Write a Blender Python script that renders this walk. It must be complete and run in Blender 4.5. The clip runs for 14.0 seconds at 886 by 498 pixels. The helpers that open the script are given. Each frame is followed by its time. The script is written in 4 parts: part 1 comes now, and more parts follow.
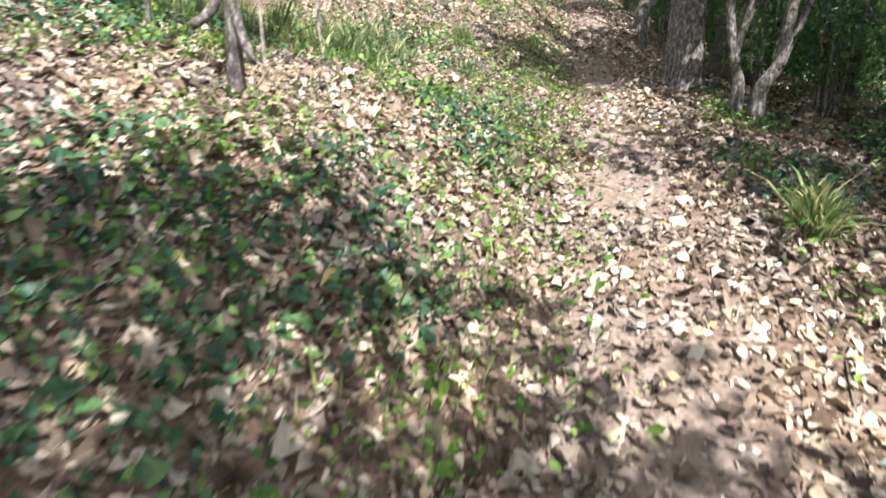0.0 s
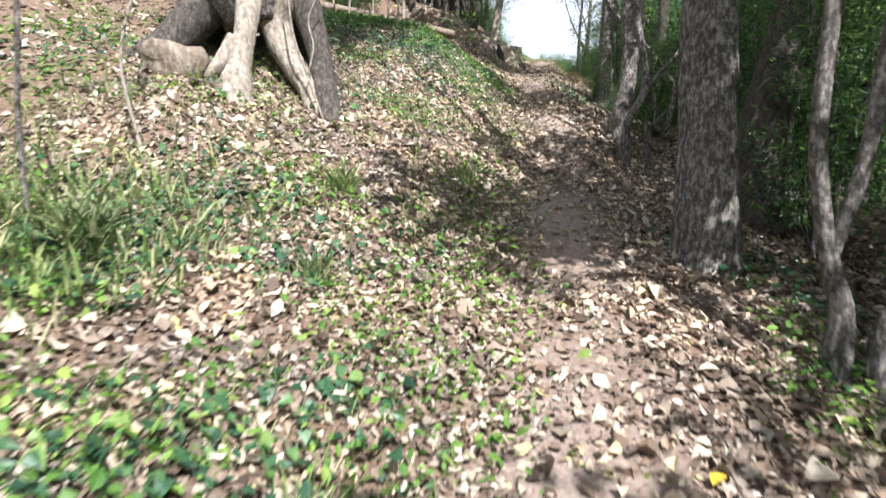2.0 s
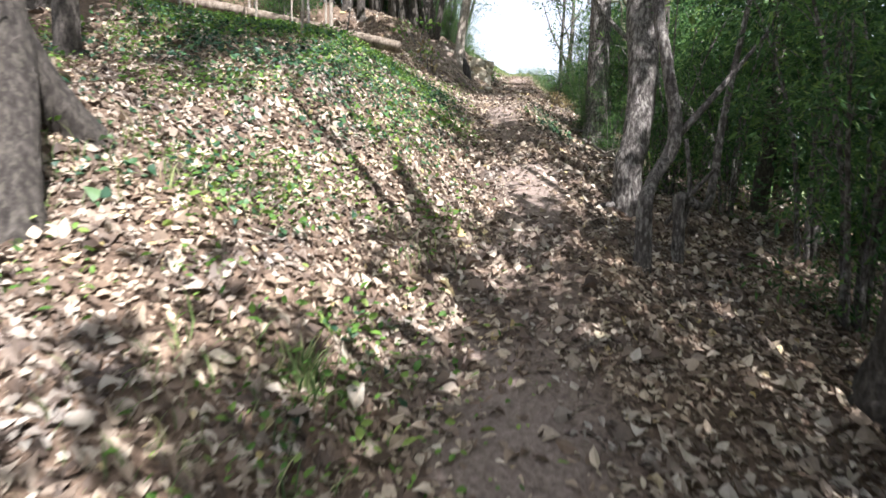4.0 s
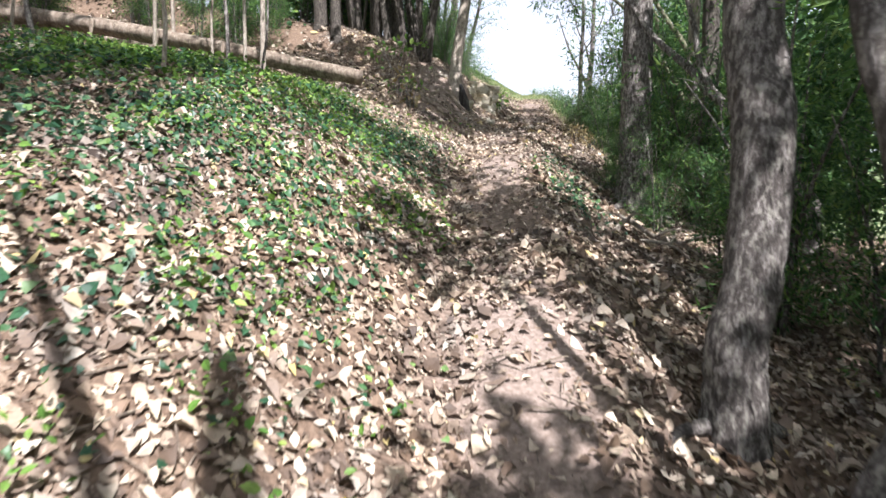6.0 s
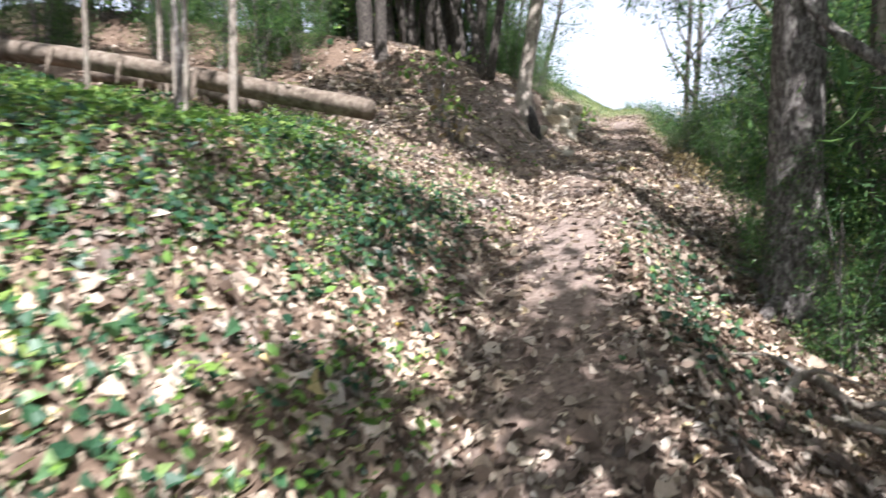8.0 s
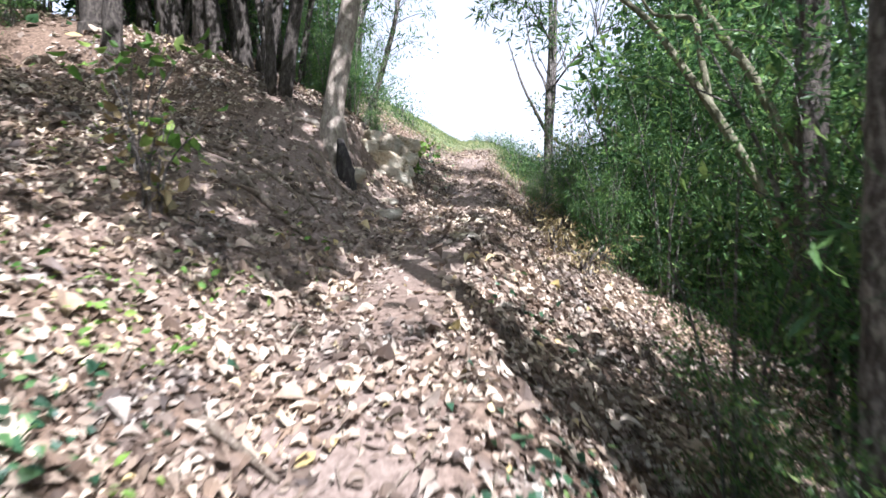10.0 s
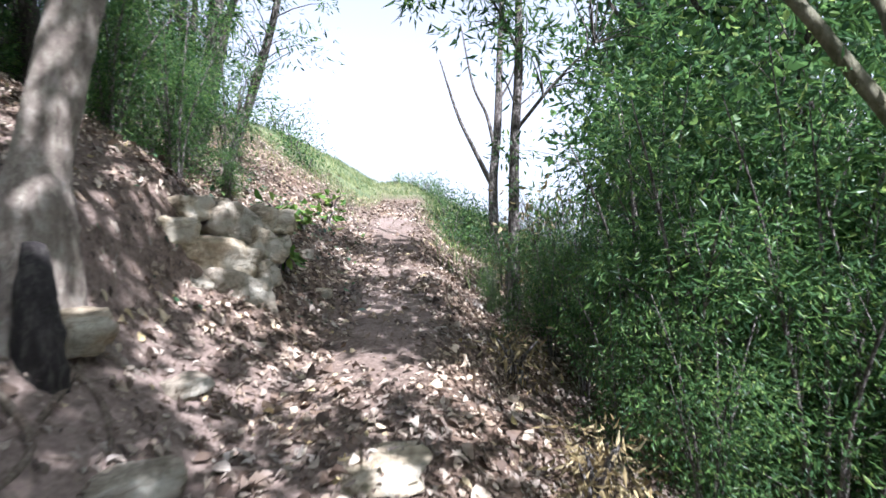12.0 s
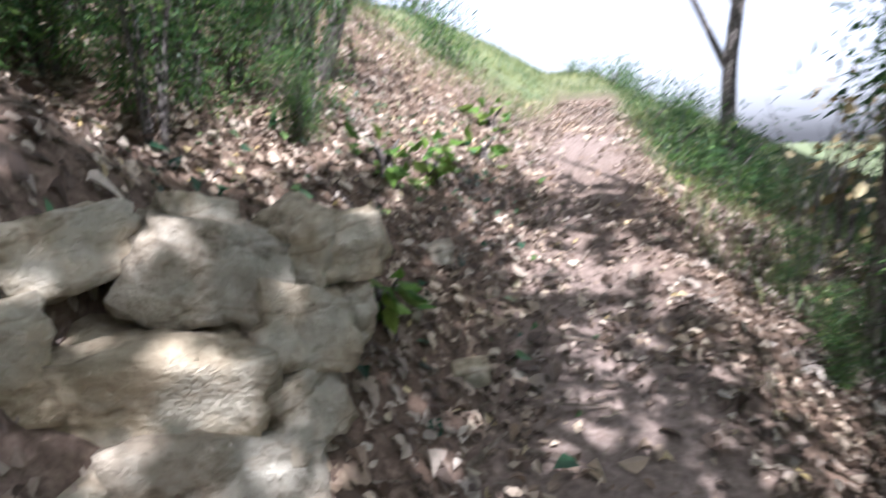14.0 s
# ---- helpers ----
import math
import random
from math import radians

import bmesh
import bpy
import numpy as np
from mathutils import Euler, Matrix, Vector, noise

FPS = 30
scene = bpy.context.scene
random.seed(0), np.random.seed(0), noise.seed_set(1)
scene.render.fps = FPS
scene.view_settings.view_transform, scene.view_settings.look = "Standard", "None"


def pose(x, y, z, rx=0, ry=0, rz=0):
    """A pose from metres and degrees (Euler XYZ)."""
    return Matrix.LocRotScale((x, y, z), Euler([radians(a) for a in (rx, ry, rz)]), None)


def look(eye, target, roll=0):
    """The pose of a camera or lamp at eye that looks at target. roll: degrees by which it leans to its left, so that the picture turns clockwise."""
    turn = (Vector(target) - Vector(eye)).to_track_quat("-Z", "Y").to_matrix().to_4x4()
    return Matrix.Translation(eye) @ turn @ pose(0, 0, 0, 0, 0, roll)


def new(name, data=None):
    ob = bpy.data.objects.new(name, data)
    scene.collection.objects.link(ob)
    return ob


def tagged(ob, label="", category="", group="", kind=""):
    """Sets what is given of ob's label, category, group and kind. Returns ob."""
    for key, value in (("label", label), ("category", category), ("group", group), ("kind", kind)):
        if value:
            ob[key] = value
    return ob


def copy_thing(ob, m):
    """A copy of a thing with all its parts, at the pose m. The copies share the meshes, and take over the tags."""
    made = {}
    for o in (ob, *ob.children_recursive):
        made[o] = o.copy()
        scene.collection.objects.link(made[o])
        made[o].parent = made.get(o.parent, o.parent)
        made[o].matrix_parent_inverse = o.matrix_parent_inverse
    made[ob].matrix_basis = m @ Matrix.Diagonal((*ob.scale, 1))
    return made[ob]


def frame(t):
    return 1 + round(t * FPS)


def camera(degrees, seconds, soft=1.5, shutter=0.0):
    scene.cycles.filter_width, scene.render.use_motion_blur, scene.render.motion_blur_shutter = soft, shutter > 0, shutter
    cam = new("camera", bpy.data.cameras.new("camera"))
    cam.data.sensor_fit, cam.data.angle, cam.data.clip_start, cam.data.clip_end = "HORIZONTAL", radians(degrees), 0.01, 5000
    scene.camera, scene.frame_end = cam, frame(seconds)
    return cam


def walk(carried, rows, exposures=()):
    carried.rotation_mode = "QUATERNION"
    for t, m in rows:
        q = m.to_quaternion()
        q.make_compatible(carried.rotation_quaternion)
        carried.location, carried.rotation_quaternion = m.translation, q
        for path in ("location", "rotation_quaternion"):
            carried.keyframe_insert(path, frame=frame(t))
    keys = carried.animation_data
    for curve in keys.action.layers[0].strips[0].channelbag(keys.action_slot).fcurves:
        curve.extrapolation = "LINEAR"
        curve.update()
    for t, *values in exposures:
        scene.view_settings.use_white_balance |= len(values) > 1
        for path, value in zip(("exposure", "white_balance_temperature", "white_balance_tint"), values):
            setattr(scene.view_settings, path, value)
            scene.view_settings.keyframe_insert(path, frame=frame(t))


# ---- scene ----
cam = camera(74.6, 14.0, 1.5, 0.33)
PATH = [
    (0, (-0.187, -0.496, 1.177), (-0.592, 1.397, 0.674), 0.9),
    (0.5, (-0.162, 0.228, 1.424), (-0.509, 2.145, 0.972), 0.8),
    (1, (-0.166, 0.985, 1.631), (-0.497, 2.917, 1.234), 0.5),
    (1.5, (-0.17, 1.729, 1.81), (-0.516, 3.667, 1.456), 0.7),
    (1.8, (-0.08, 2.204, 1.922), (-0.454, 4.141, 1.594), 0.7),
    (2, (-0.109, 2.515, 1.982), (-0.44, 4.465, 1.686), 0.5),
    (2.5, (-0.093, 3.219, 2.174), (-0.419, 5.173, 1.898), 0.7),
    (3, (-0.027, 3.92, 2.281), (-0.301, 5.884, 2.017), 0.5),
    (3.2, (-0.034, 4.216, 2.323), (-0.307, 6.179, 2.058), 0.4),
    (5.3, (0.152, 7.301, 3.065), (-0.181, 9.26, 2.834), -0.5),
    (5.5, (0.141, 7.526, 3.12), (-0.206, 9.483, 2.894), -0.6),
    (6, (0.114, 8.106, 3.261), (-0.233, 10.065, 3.053), -0.6),
    (6.5, (-0.017, 8.635, 3.465), (-0.51, 10.564, 3.267), -0.8),
    (7, (-0.024, 9.138, 3.62), (-0.843, 10.955, 3.449), -1.4),
    (7.5, (0.109, 9.732, 3.681), (-0.757, 11.528, 3.517), -1.9),
    (7.9, (0.112, 10.179, 3.74), (-0.607, 12.039, 3.577), -1.3),
    (8, (0.111, 10.295, 3.763), (-0.536, 12.181, 3.604), -1.2),
    (8.5, (0.178, 10.822, 3.864), (-0.132, 12.791, 3.704), -0.6),
    (8.7, (0.142, 11.07, 3.92), (-0.106, 13.049, 3.761), -0.6),
    (10.8, (-0.005, 14.473, 4.65), (-0.064, 16.472, 4.629), 0.6),
    (11, (-0.012, 14.76, 4.746), (-0.011, 16.76, 4.739), 0.6),
    (11.5, (-0.15, 15.687, 4.922), (-0.043, 17.684, 4.915), 0.7),
    (12, (-0.103, 16.551, 5.079), (0.019, 18.547, 5.088), 0.5),
    (12.1, (-0.041, 16.676, 5.097), (0.054, 18.674, 5.106), -1.3),
    (12.5, (-0.096, 17.382, 5.262), (0.031, 19.378, 5.274), 0.2),
    (13, (-0.134, 18.128, 5.399), (0.016, 20.122, 5.427), -0.0),
    (13.5, (-0.339, 18.759, 5.463), (-0.263, 20.758, 5.468), -0.2),
    (14, (-0.418, 19.123, 5.502), (-0.835, 21.045, 5.143), -1.3),
]
EXPOSURE = 1.6
walk(cam, [(t, look(eye, aim, roll)) for t, eye, aim, roll in PATH], [(0.0, EXPOSURE, 6000, 12), (1.5, EXPOSURE - 0.16, 5900, 12), (3.0, EXPOSURE - 0.06, 5850, 13), (5.5, EXPOSURE, 5850, 15), (7.0, EXPOSURE - 0.14, 5900, 15), (8.5, EXPOSURE + 0.02, 5700, 16), (11.0, EXPOSURE + 0.06, 5500, 18), (13.0, EXPOSURE, 5400, 18), (14.0, EXPOSURE, 5550, 20)])

# ------------------------------------------------------------ light
SUN_TO = Vector((0.32, -0.45, 0.83)).normalized()
world = bpy.data.worlds.new("world")
scene.world = world
world.use_nodes = True
wn = world.node_tree
sky = wn.nodes.new("ShaderNodeTexSky")
sky.sky_type = 'NISHITA'
sky.sun_disc = False
sky.sun_elevation = math.asin(SUN_TO.z)
sky.sun_rotation = math.atan2(SUN_TO.x, SUN_TO.y)
sky.dust_density = 2.5
sky.air_density = 1.0
haze = wn.nodes.new("ShaderNodeHueSaturation")
haze.inputs["Saturation"].default_value = 0.22
wn.links.new(sky.outputs[0], haze.inputs["Color"])
wn.links.new(haze.outputs[0], wn.nodes["Background"].inputs[0])
wn.nodes["Background"].inputs[1].default_value = 0.11
sun_data = bpy.data.lights.new("sun", 'SUN')
sun_data.energy = 5.0
sun_data.angle = radians(0.55)
sun_data.color = (1.0, 0.955, 0.89)
sun = new("sun", sun_data)
sun.matrix_world = look(SUN_TO * 50, (0, 0, 0))

rng = np.random.default_rng(7)

# ------------------------------------------------------------ the lie of the land
XC = ((-6, 0, 3, 5.5, 7.7, 9.5, 11.5, 13.7, 16, 18.7, 21, 22.5, 24.7, 28, 33),
      (0.3, 0.25, 0.12, 0.03, 0, 0.1, -0.05, -0.4, -0.5, -0.4, -0.2, -0.35, -0.35, -0.15, -0.6))
BANK = ((-6, 2.5, 5, 7, 9.5, 11.5, 13, 15, 17, 19, 21, 23, 25, 40),
        (0.416, 0.416, 0.19, 0.457, 0.509, 0.741, 0.653, 0.407, 0.518, 0.556, 0.638, 0.486, 0.596, 0.3))
FALL = ((-6, 3, 7, 10, 13, 16, 19.5, 23, 26.5, 30), (0.05, 0.09, 0.17, 0.27, 0.38, 0.44, 0.45, 0.48, 0.6, 0.4))
RISE = ((-300, -12, 0, 3, 6, 9, 12, 15, 18, 20, 22, 25, 28, 32, 34, 60, 400),
        (-3, -2.4, -0.246, 0.697, 1.285, 2.006, 2.922, 3.681, 4.3, 4.529, 4.986, 5.675, 6.166, 6.92, 6.92, 1, -3))


def smooth(table, y):
    return sum(np.interp(y + d, table[0], table[1]) for d in (-0.8, -0.4, 0, 0.4, 0.8)) / 5


def path_height(y):
    return np.interp(y, *RISE)


def lumps(x, y):
    return (0.035 * np.sin(2.1 * x + 1.3 * y) * np.sin(1.7 * y - 0.6 * x + 1) + 0.018 * np.sin(5.3 * x + 2.2 * y + 2) * np.sin(4.1 * y - 1.9 * x)
            + 0.008 * np.sin(13 * x + 7 * y) * np.sin(11 * y - 6 * x + 0.5))


def across(x, y):
    return x - smooth(XC, y)


def land(x, y):
    x, y = np.asarray(x, float), np.asarray(y, float)
    u = across(x, y)
    v = np.maximum(0, -u - 0.35)
    k = smooth(BANK, y)
    foot = np.interp(y, (8.2, 10, 17, 20), (2.5, 1.5, 1.5, 2.2))
    bank = k * np.minimum(v, foot) + 0.22 * np.clip(v - foot, 0, 9) * np.interp(y, (28, 45), (1, 0))
    bank = bank - 0.10 * k * np.exp(-((v - 0.3) / 0.4) ** 2)
    step = np.exp(-((y - 19.6) / 0.95) ** 4) * 0.45 / (1 + np.exp(-(v - 0.74) / 0.05))
    w = np.maximum(0, u - 0.25)
    fall = -smooth(FALL, y) * np.minimum(w, 7) * np.clip(w / 0.5, 0, 1)
    rough = lumps(x, y) * np.clip(0.35 + np.abs(u) * 0.6, 0, 1.6) * np.interp(np.abs(x) + np.abs(y - 15) * 0.3, (10, 40), (1, 0))
    return path_height(y) + bank + step + fall + rough


def lz(x, y):
    return float(land(x, y))


# ------------------------------------------------------------ materials
def material(name, rough=0.85):
    m = bpy.data.materials.new(name)
    m.use_nodes = True
    t = m.node_tree
    b = t.nodes["Principled BSDF"]
    b.inputs["Roughness"].default_value = rough
    b.inputs["Specular IOR Level"].default_value = 0.25
    return m, t, b


def ramp(t, stops, source):
    r = t.nodes.new("ShaderNodeValToRGB")
    el = r.color_ramp.elements
    while len(el) < len(stops):
        el.new(0.5)
    for e, (p, c) in zip(el, stops):
        e.position, e.color = p, (*c, 1)
    t.links.new(source, r.inputs[0])
    return r.outputs[0]


def grain(t, scale, detail=6, stretch=None, rough=0.6):
    c = t.nodes.new("ShaderNodeTexCoord")
    n = t.nodes.new("ShaderNodeTexNoise")
    n.inputs["Scale"].default_value, n.inputs["Detail"].default_value, n.inputs["Roughness"].default_value = scale, detail, rough
    if stretch:
        mp = t.nodes.new("ShaderNodeMapping")
        mp.inputs["Scale"].default_value = stretch
        t.links.new(c.outputs["Object"], mp.inputs[0])
        t.links.new(mp.outputs[0], n.inputs[0])
    else:
        t.links.new(c.outputs["Object"], n.inputs[0])
    return n.outputs["Fac"]


def blend(t, a, b, fac, mode='MIX'):
    m = t.nodes.new("ShaderNodeMix")
    m.data_type, m.blend_type = 'RGBA', mode
    for socket, v in ((m.inputs[6], a), (m.inputs[7], b), (m.inputs[0], fac)):
        if isinstance(v, bpy.types.NodeSocket):
            t.links.new(v, socket)
        else:
            socket.default_value = v
    return m.outputs[2]


def bump(t, b, height, strength=0.5, distance=0.02):
    n = t.nodes.new("ShaderNodeBump")
    n.inputs["Strength"].default_value, n.inputs["Distance"].default_value = strength, distance
    t.links.new(height, n.inputs["Height"])
    t.links.new(n.outputs[0], b.inputs["Normal"])


def soil_material():
    m, t, b = material("soil", 0.95)
    fine = grain(t, 38, 8)
    broad = grain(t, 2.2, 4)
    humus = ramp(t, ((0.25, (0.05, 0.033, 0.022)), (0.5, (0.13, 0.088, 0.06)), (0.75, (0.24, 0.17, 0.12))), fine)
    dirt = ramp(t, ((0.25, (0.12, 0.087, 0.068)), (0.5, (0.215, 0.165, 0.135)), (0.8, (0.33, 0.265, 0.22))), fine)
    wear = t.nodes.new("ShaderNodeAttribute")
    wear.attribute_name = "wear"
    grassy = t.nodes.new("ShaderNodeAttribute")
    grassy.attribute_name = "turf"
    mixed = blend(t, humus, dirt, wear.outputs["Fac"])
    turf = ramp(t, ((0.3, (0.06, 0.09, 0.04)), (0.7, (0.19, 0.21, 0.10))), broad)
    mixed = blend(t, mixed, turf, grassy.outputs["Fac"])
    t.links.new(mixed, b.inputs["Base Color"])
    bump(t, b, fine, 0.8, 0.025)
    return m


def bark_material(name, dark, mid, light, scale=14, moss=0.0):
    m, t, b = material(name, 0.92)
    ridges = grain(t, scale, 8, (1, 1, 0.42), 0.7)
    patch = grain(t, 38, 6, (1, 1, 0.5))
    c = ramp(t, ((0.30, dark), (0.5, mid), (0.68, light)), ridges)
    spots = ramp(t, ((0.52, (0, 0, 0)), (0.63, (1, 1, 1))), patch)
    lichen = blend(t, c, (light[0] * 1.2, light[1] * 1.25, light[2] * 1.15, 1), 0.45)
    c = blend(t, c, lichen, spots)
    if moss:
        c = blend(t, c, (0.09, 0.11, 0.045, 1), moss)
    t.links.new(c, b.inputs["Base Color"])
    bump(t, b, ridges, 1.0, 0.035)
    return m


def leaf_material(name, stops, glow=0.35, rough=0.55):
    """Thin leaves: each one its own tint, some light passing through."""
    m, t, b = material(name, rough)
    g = t.nodes.new("ShaderNodeNewGeometry")
    c = ramp(t, stops, g.outputs["Random Per Island"])
    vein = grain(t, 60, 3)
    c = blend(t, c, ramp(t, ((0.3, (0.7, 0.7, 0.7)), (0.7, (1.15, 1.15, 1.15))), vein), 0.6, 'MULTIPLY')
    patch = grain(t, 2.2, 3)
    c = blend(t, c, ramp(t, ((0.35, (0.62, 0.66, 0.7)), (0.65, (1.25, 1.2, 1.05))), patch), 0.8, 'MULTIPLY')
    t.links.new(c, b.inputs["Base Color"])
    tr = t.nodes.new("ShaderNodeBsdfTranslucent")
    t.links.new(c, tr.inputs[0])
    mx = t.nodes.new("ShaderNodeMixShader")
    mx.inputs[0].default_value = glow
    t.links.new(b.outputs[0], mx.inputs[1])
    t.links.new(tr.outputs[0], mx.inputs[2])
    t.links.new(mx.outputs[0], t.nodes["Material Output"].inputs[0])
    return m


def stone_material():
    m, t, b = material("sandstone", 0.9)
    info = t.nodes.new("ShaderNodeObjectInfo")
    fine, broad = grain(t, 30, 8), grain(t, 3.5, 5)
    c = ramp(t, ((0.3, (0.22, 0.185, 0.13)), (0.5, (0.42, 0.365, 0.27)), (0.7, (0.56, 0.50, 0.39))), broad)
    c = blend(t, c, ramp(t, ((0.35, (0.6, 0.58, 0.55)), (0.6, (1.05, 1.05, 1.05))), fine), 0.7, 'MULTIPLY')
    c = blend(t, c, ramp(t, ((0, (0.85, 0.85, 0.88)), (1, (1.1, 1.05, 0.95))), info.outputs["Random"]), 1.0, 'MULTIPLY')
    lichen = ramp(t, ((0.5, (0, 0, 0)), (0.62, (0.6, 0.6, 0.6))), grain(t, 4.5, 5))
    c = blend(t, c, (0.34, 0.33, 0.27, 1), lichen)
    seams = ramp(t, ((0.47, (1, 1, 1)), (0.5, (0.35, 0.3, 0.25)), (0.53, (1, 1, 1))), grain(t, 2.6, 4, (1, 1, 2.4)))
    c = blend(t, c, seams, 0.45, 'MULTIPLY')
    t.links.new(c, b.inputs["Base Color"])
    bump(t, b, fine, 0.9, 0.03)
    return m


SOIL = soil_material()
BARK = bark_material("bark_grey", (0.022, 0.018, 0.016), (0.10, 0.085, 0.075), (0.36, 0.325, 0.295), 36)
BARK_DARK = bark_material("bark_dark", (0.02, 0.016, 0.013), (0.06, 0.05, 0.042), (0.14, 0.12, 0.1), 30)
BARK_PALE = bark_material("bark_pale", (0.13, 0.10, 0.08), (0.27, 0.225, 0.18), (0.42, 0.37, 0.31), 20)
BARK_MOSS = bark_material("bark_mossy", (0.05, 0.045, 0.03), (0.15, 0.13, 0.09), (0.30, 0.27, 0.2), 16, 0.3)
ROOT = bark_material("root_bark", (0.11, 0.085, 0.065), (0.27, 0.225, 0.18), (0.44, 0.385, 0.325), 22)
DEADWOOD = bark_material("dead_wood", (0.05, 0.037, 0.028), (0.15, 0.115, 0.085), (0.29, 0.24, 0.19), 14)
CHAR = bark_material("charred_wood", (0.012, 0.011, 0.01), (0.035, 0.03, 0.028), (0.09, 0.08, 0.07), 18)
STONE = stone_material()
LITTER = leaf_material("dry_leaf", ((0.0, (0.06, 0.04, 0.029)), (0.3, (0.17, 0.12, 0.09)), (0.6, (0.31, 0.24, 0.185)), (0.87, (0.47, 0.39, 0.31)), (0.97, (0.58, 0.50, 0.41)), (1.0, (0.48, 0.37, 0.15))), 0.15, 0.6)
IVY = leaf_material("ivy_leaf", ((0.0, (0.018, 0.048, 0.026)), (0.5, (0.036, 0.092, 0.046)), (0.85, (0.08, 0.155, 0.06)), (1.0, (0.18, 0.26, 0.08))), 0.25, 0.4)
HERB = leaf_material("herb_leaf", ((0.0, (0.07, 0.16, 0.03)), (0.6, (0.15, 0.27, 0.05)), (1.0, (0.27, 0.36, 0.09))), 0.4)
GRASS = leaf_material("grass_blade", ((0.0, (0.08, 0.14, 0.05)), (0.5, (0.18, 0.25, 0.09)), (0.8, (0.33, 0.35, 0.16)), (1.0, (0.5, 0.46, 0.28))), 0.4)
FOLIAGE = leaf_material("shrub_leaf", ((0.0, (0.035, 0.08, 0.035)), (0.45, (0.075, 0.155, 0.055)), (0.85, (0.15, 0.27, 0.075)), (1.0, (0.28, 0.37, 0.11))), 0.5, 0.36)
DRYFROND = leaf_material("dry_frond", ((0.0, (0.18, 0.13, 0.06)), (0.6, (0.36, 0.28, 0.14)), (1.0, (0.5, 0.42, 0.24))), 0.25)
YELLOW = leaf_material("yellow_leaf", ((0.0, (0.50, 0.36, 0.03)), (1.0, (0.62, 0.5, 0.06))), 0.3)


# ------------------------------------------------------------ building helpers
def part(name, data, mat, parent=None, label=""):
    """Links a bmesh or a mesh as one object, under a thing if one is given."""
    if isinstance(data, bmesh.types.BMesh):
        me = bpy.data.meshes.new(name)
        data.to_mesh(me)
        data.free()
    else:
        me = data
    if mat and not me.materials:
        me.materials.append(mat)
    ob = new(name, me)
    if parent:
        ob.parent = parent
    if label:
        tagged(ob, label)
    return ob


def mesh_from(name, verts, faces, smooth_faces=False):
    """A mesh from numpy arrays; all faces have the same number of corners."""
    verts, faces = np.asarray(verts, np.float32), np.asarray(faces, np.int32)
    me = bpy.data.meshes.new(name)
    me.vertices.add(len(verts))
    me.vertices.foreach_set("co", verts.ravel())
    me.loops.add(faces.size)
    me.loops.foreach_set("vertex_index", faces.ravel())
    me.polygons.add(len(faces))
    me.polygons.foreach_set("loop_start", np.arange(len(faces), dtype=np.int32) * faces.shape[1])
    me.polygons.foreach_set("use_smooth", np.full(len(faces), smooth_faces))
    me.update(calc_edges=True)
    me.validate()
    return me


def spline(points, steps):
    """A smooth line through the points (Catmull-Rom), any number of columns."""
    p = np.asarray(points, float)
    p = np.vstack([2 * p[0] - p[1], p, 2 * p[-1] - p[-2]])
    out = []
    for i in range(1, len(p) - 2):
        for s in np.linspace(0, 1, steps, endpoint=False):
            a, b, c, d = p[i - 1:i + 3]
            out.append(0.5 * (2 * b + (c - a) * s + (2 * a - 5 * b + 4 * c - d) * s * s + (3 * b - a - 3 * c + d) * s ** 3))
    out.append(p[-2])
    return np.array(out)


def limb_mesh(name, points, sides=10, steps=6, gnarl=0.12, seed=0, ridge=0.0):
    """A tapered round limb along rows of (x, y, z, radius), knobbly by gnarl, closed at both ends."""
    r = np.random.default_rng(seed + 11)
    line = spline(points, steps)
    n = len(line)
    ax = np.gradient(line[:, :3], axis=0)
    ax /= np.linalg.norm(ax, axis=1)[:, None] + 1e-9
    up = np.where(np.abs(ax[:, 2:3]) > 0.8, np.array([[1.0, 0, 0]]), np.array([[0, 0, 1.0]]))
    e1 = np.cross(ax, up)
    e1 /= np.linalg.norm(e1, axis=1)[:, None]
    for i in range(1, n):
        e1[i] = e1[i - 1] - ax[i] * np.dot(e1[i - 1], ax[i])
        e1[i] /= np.linalg.norm(e1[i]) + 1e-9
    e2 = np.cross(ax, e1)
    ang = np.linspace(0, 2 * math.pi, sides, endpoint=False)
    rough = r.normal(0, gnarl * 0.5, (n, sides))
    lobes = gnarl * np.sin(2 * ang[None] + np.linspace(0, 3, n)[:, None] + r.uniform(0, 6)) + ridge * np.sin(5 * ang[None] + np.linspace(0, 2, n)[:, None])
    rad = np.maximum(line[:, 3:4], 0.001) * (1 + rough * 0.5 + lobes)
    v = line[:, None, :3] + rad[..., None] * (np.cos(ang)[None, :, None] * e1[:, None] + np.sin(ang)[None, :, None] * e2[:, None])
    verts = np.vstack([v.reshape(-1, 3), line[:1, :3], line[-1:, :3]])
    i, j = np.meshgrid(np.arange(n - 1), np.arange(sides), indexing="ij")
    a, b = i * sides + j, i * sides + (j + 1) % sides
    faces = [tuple(f) for f in np.stack([a, b, b + sides, a + sides], -1).reshape(-1, 4)]
    for j in range(sides):
        faces.append(((j + 1) % sides, j, n * sides))
        faces.append(((n - 1) * sides + j, (n - 1) * sides + (j + 1) % sides, n * sides + 1))
    me = bpy.data.meshes.new(name)
    me.from_pydata(verts.tolist(), [], faces)
    me.polygons.foreach_set("use_smooth", np.ones(len(faces), bool))
    return me


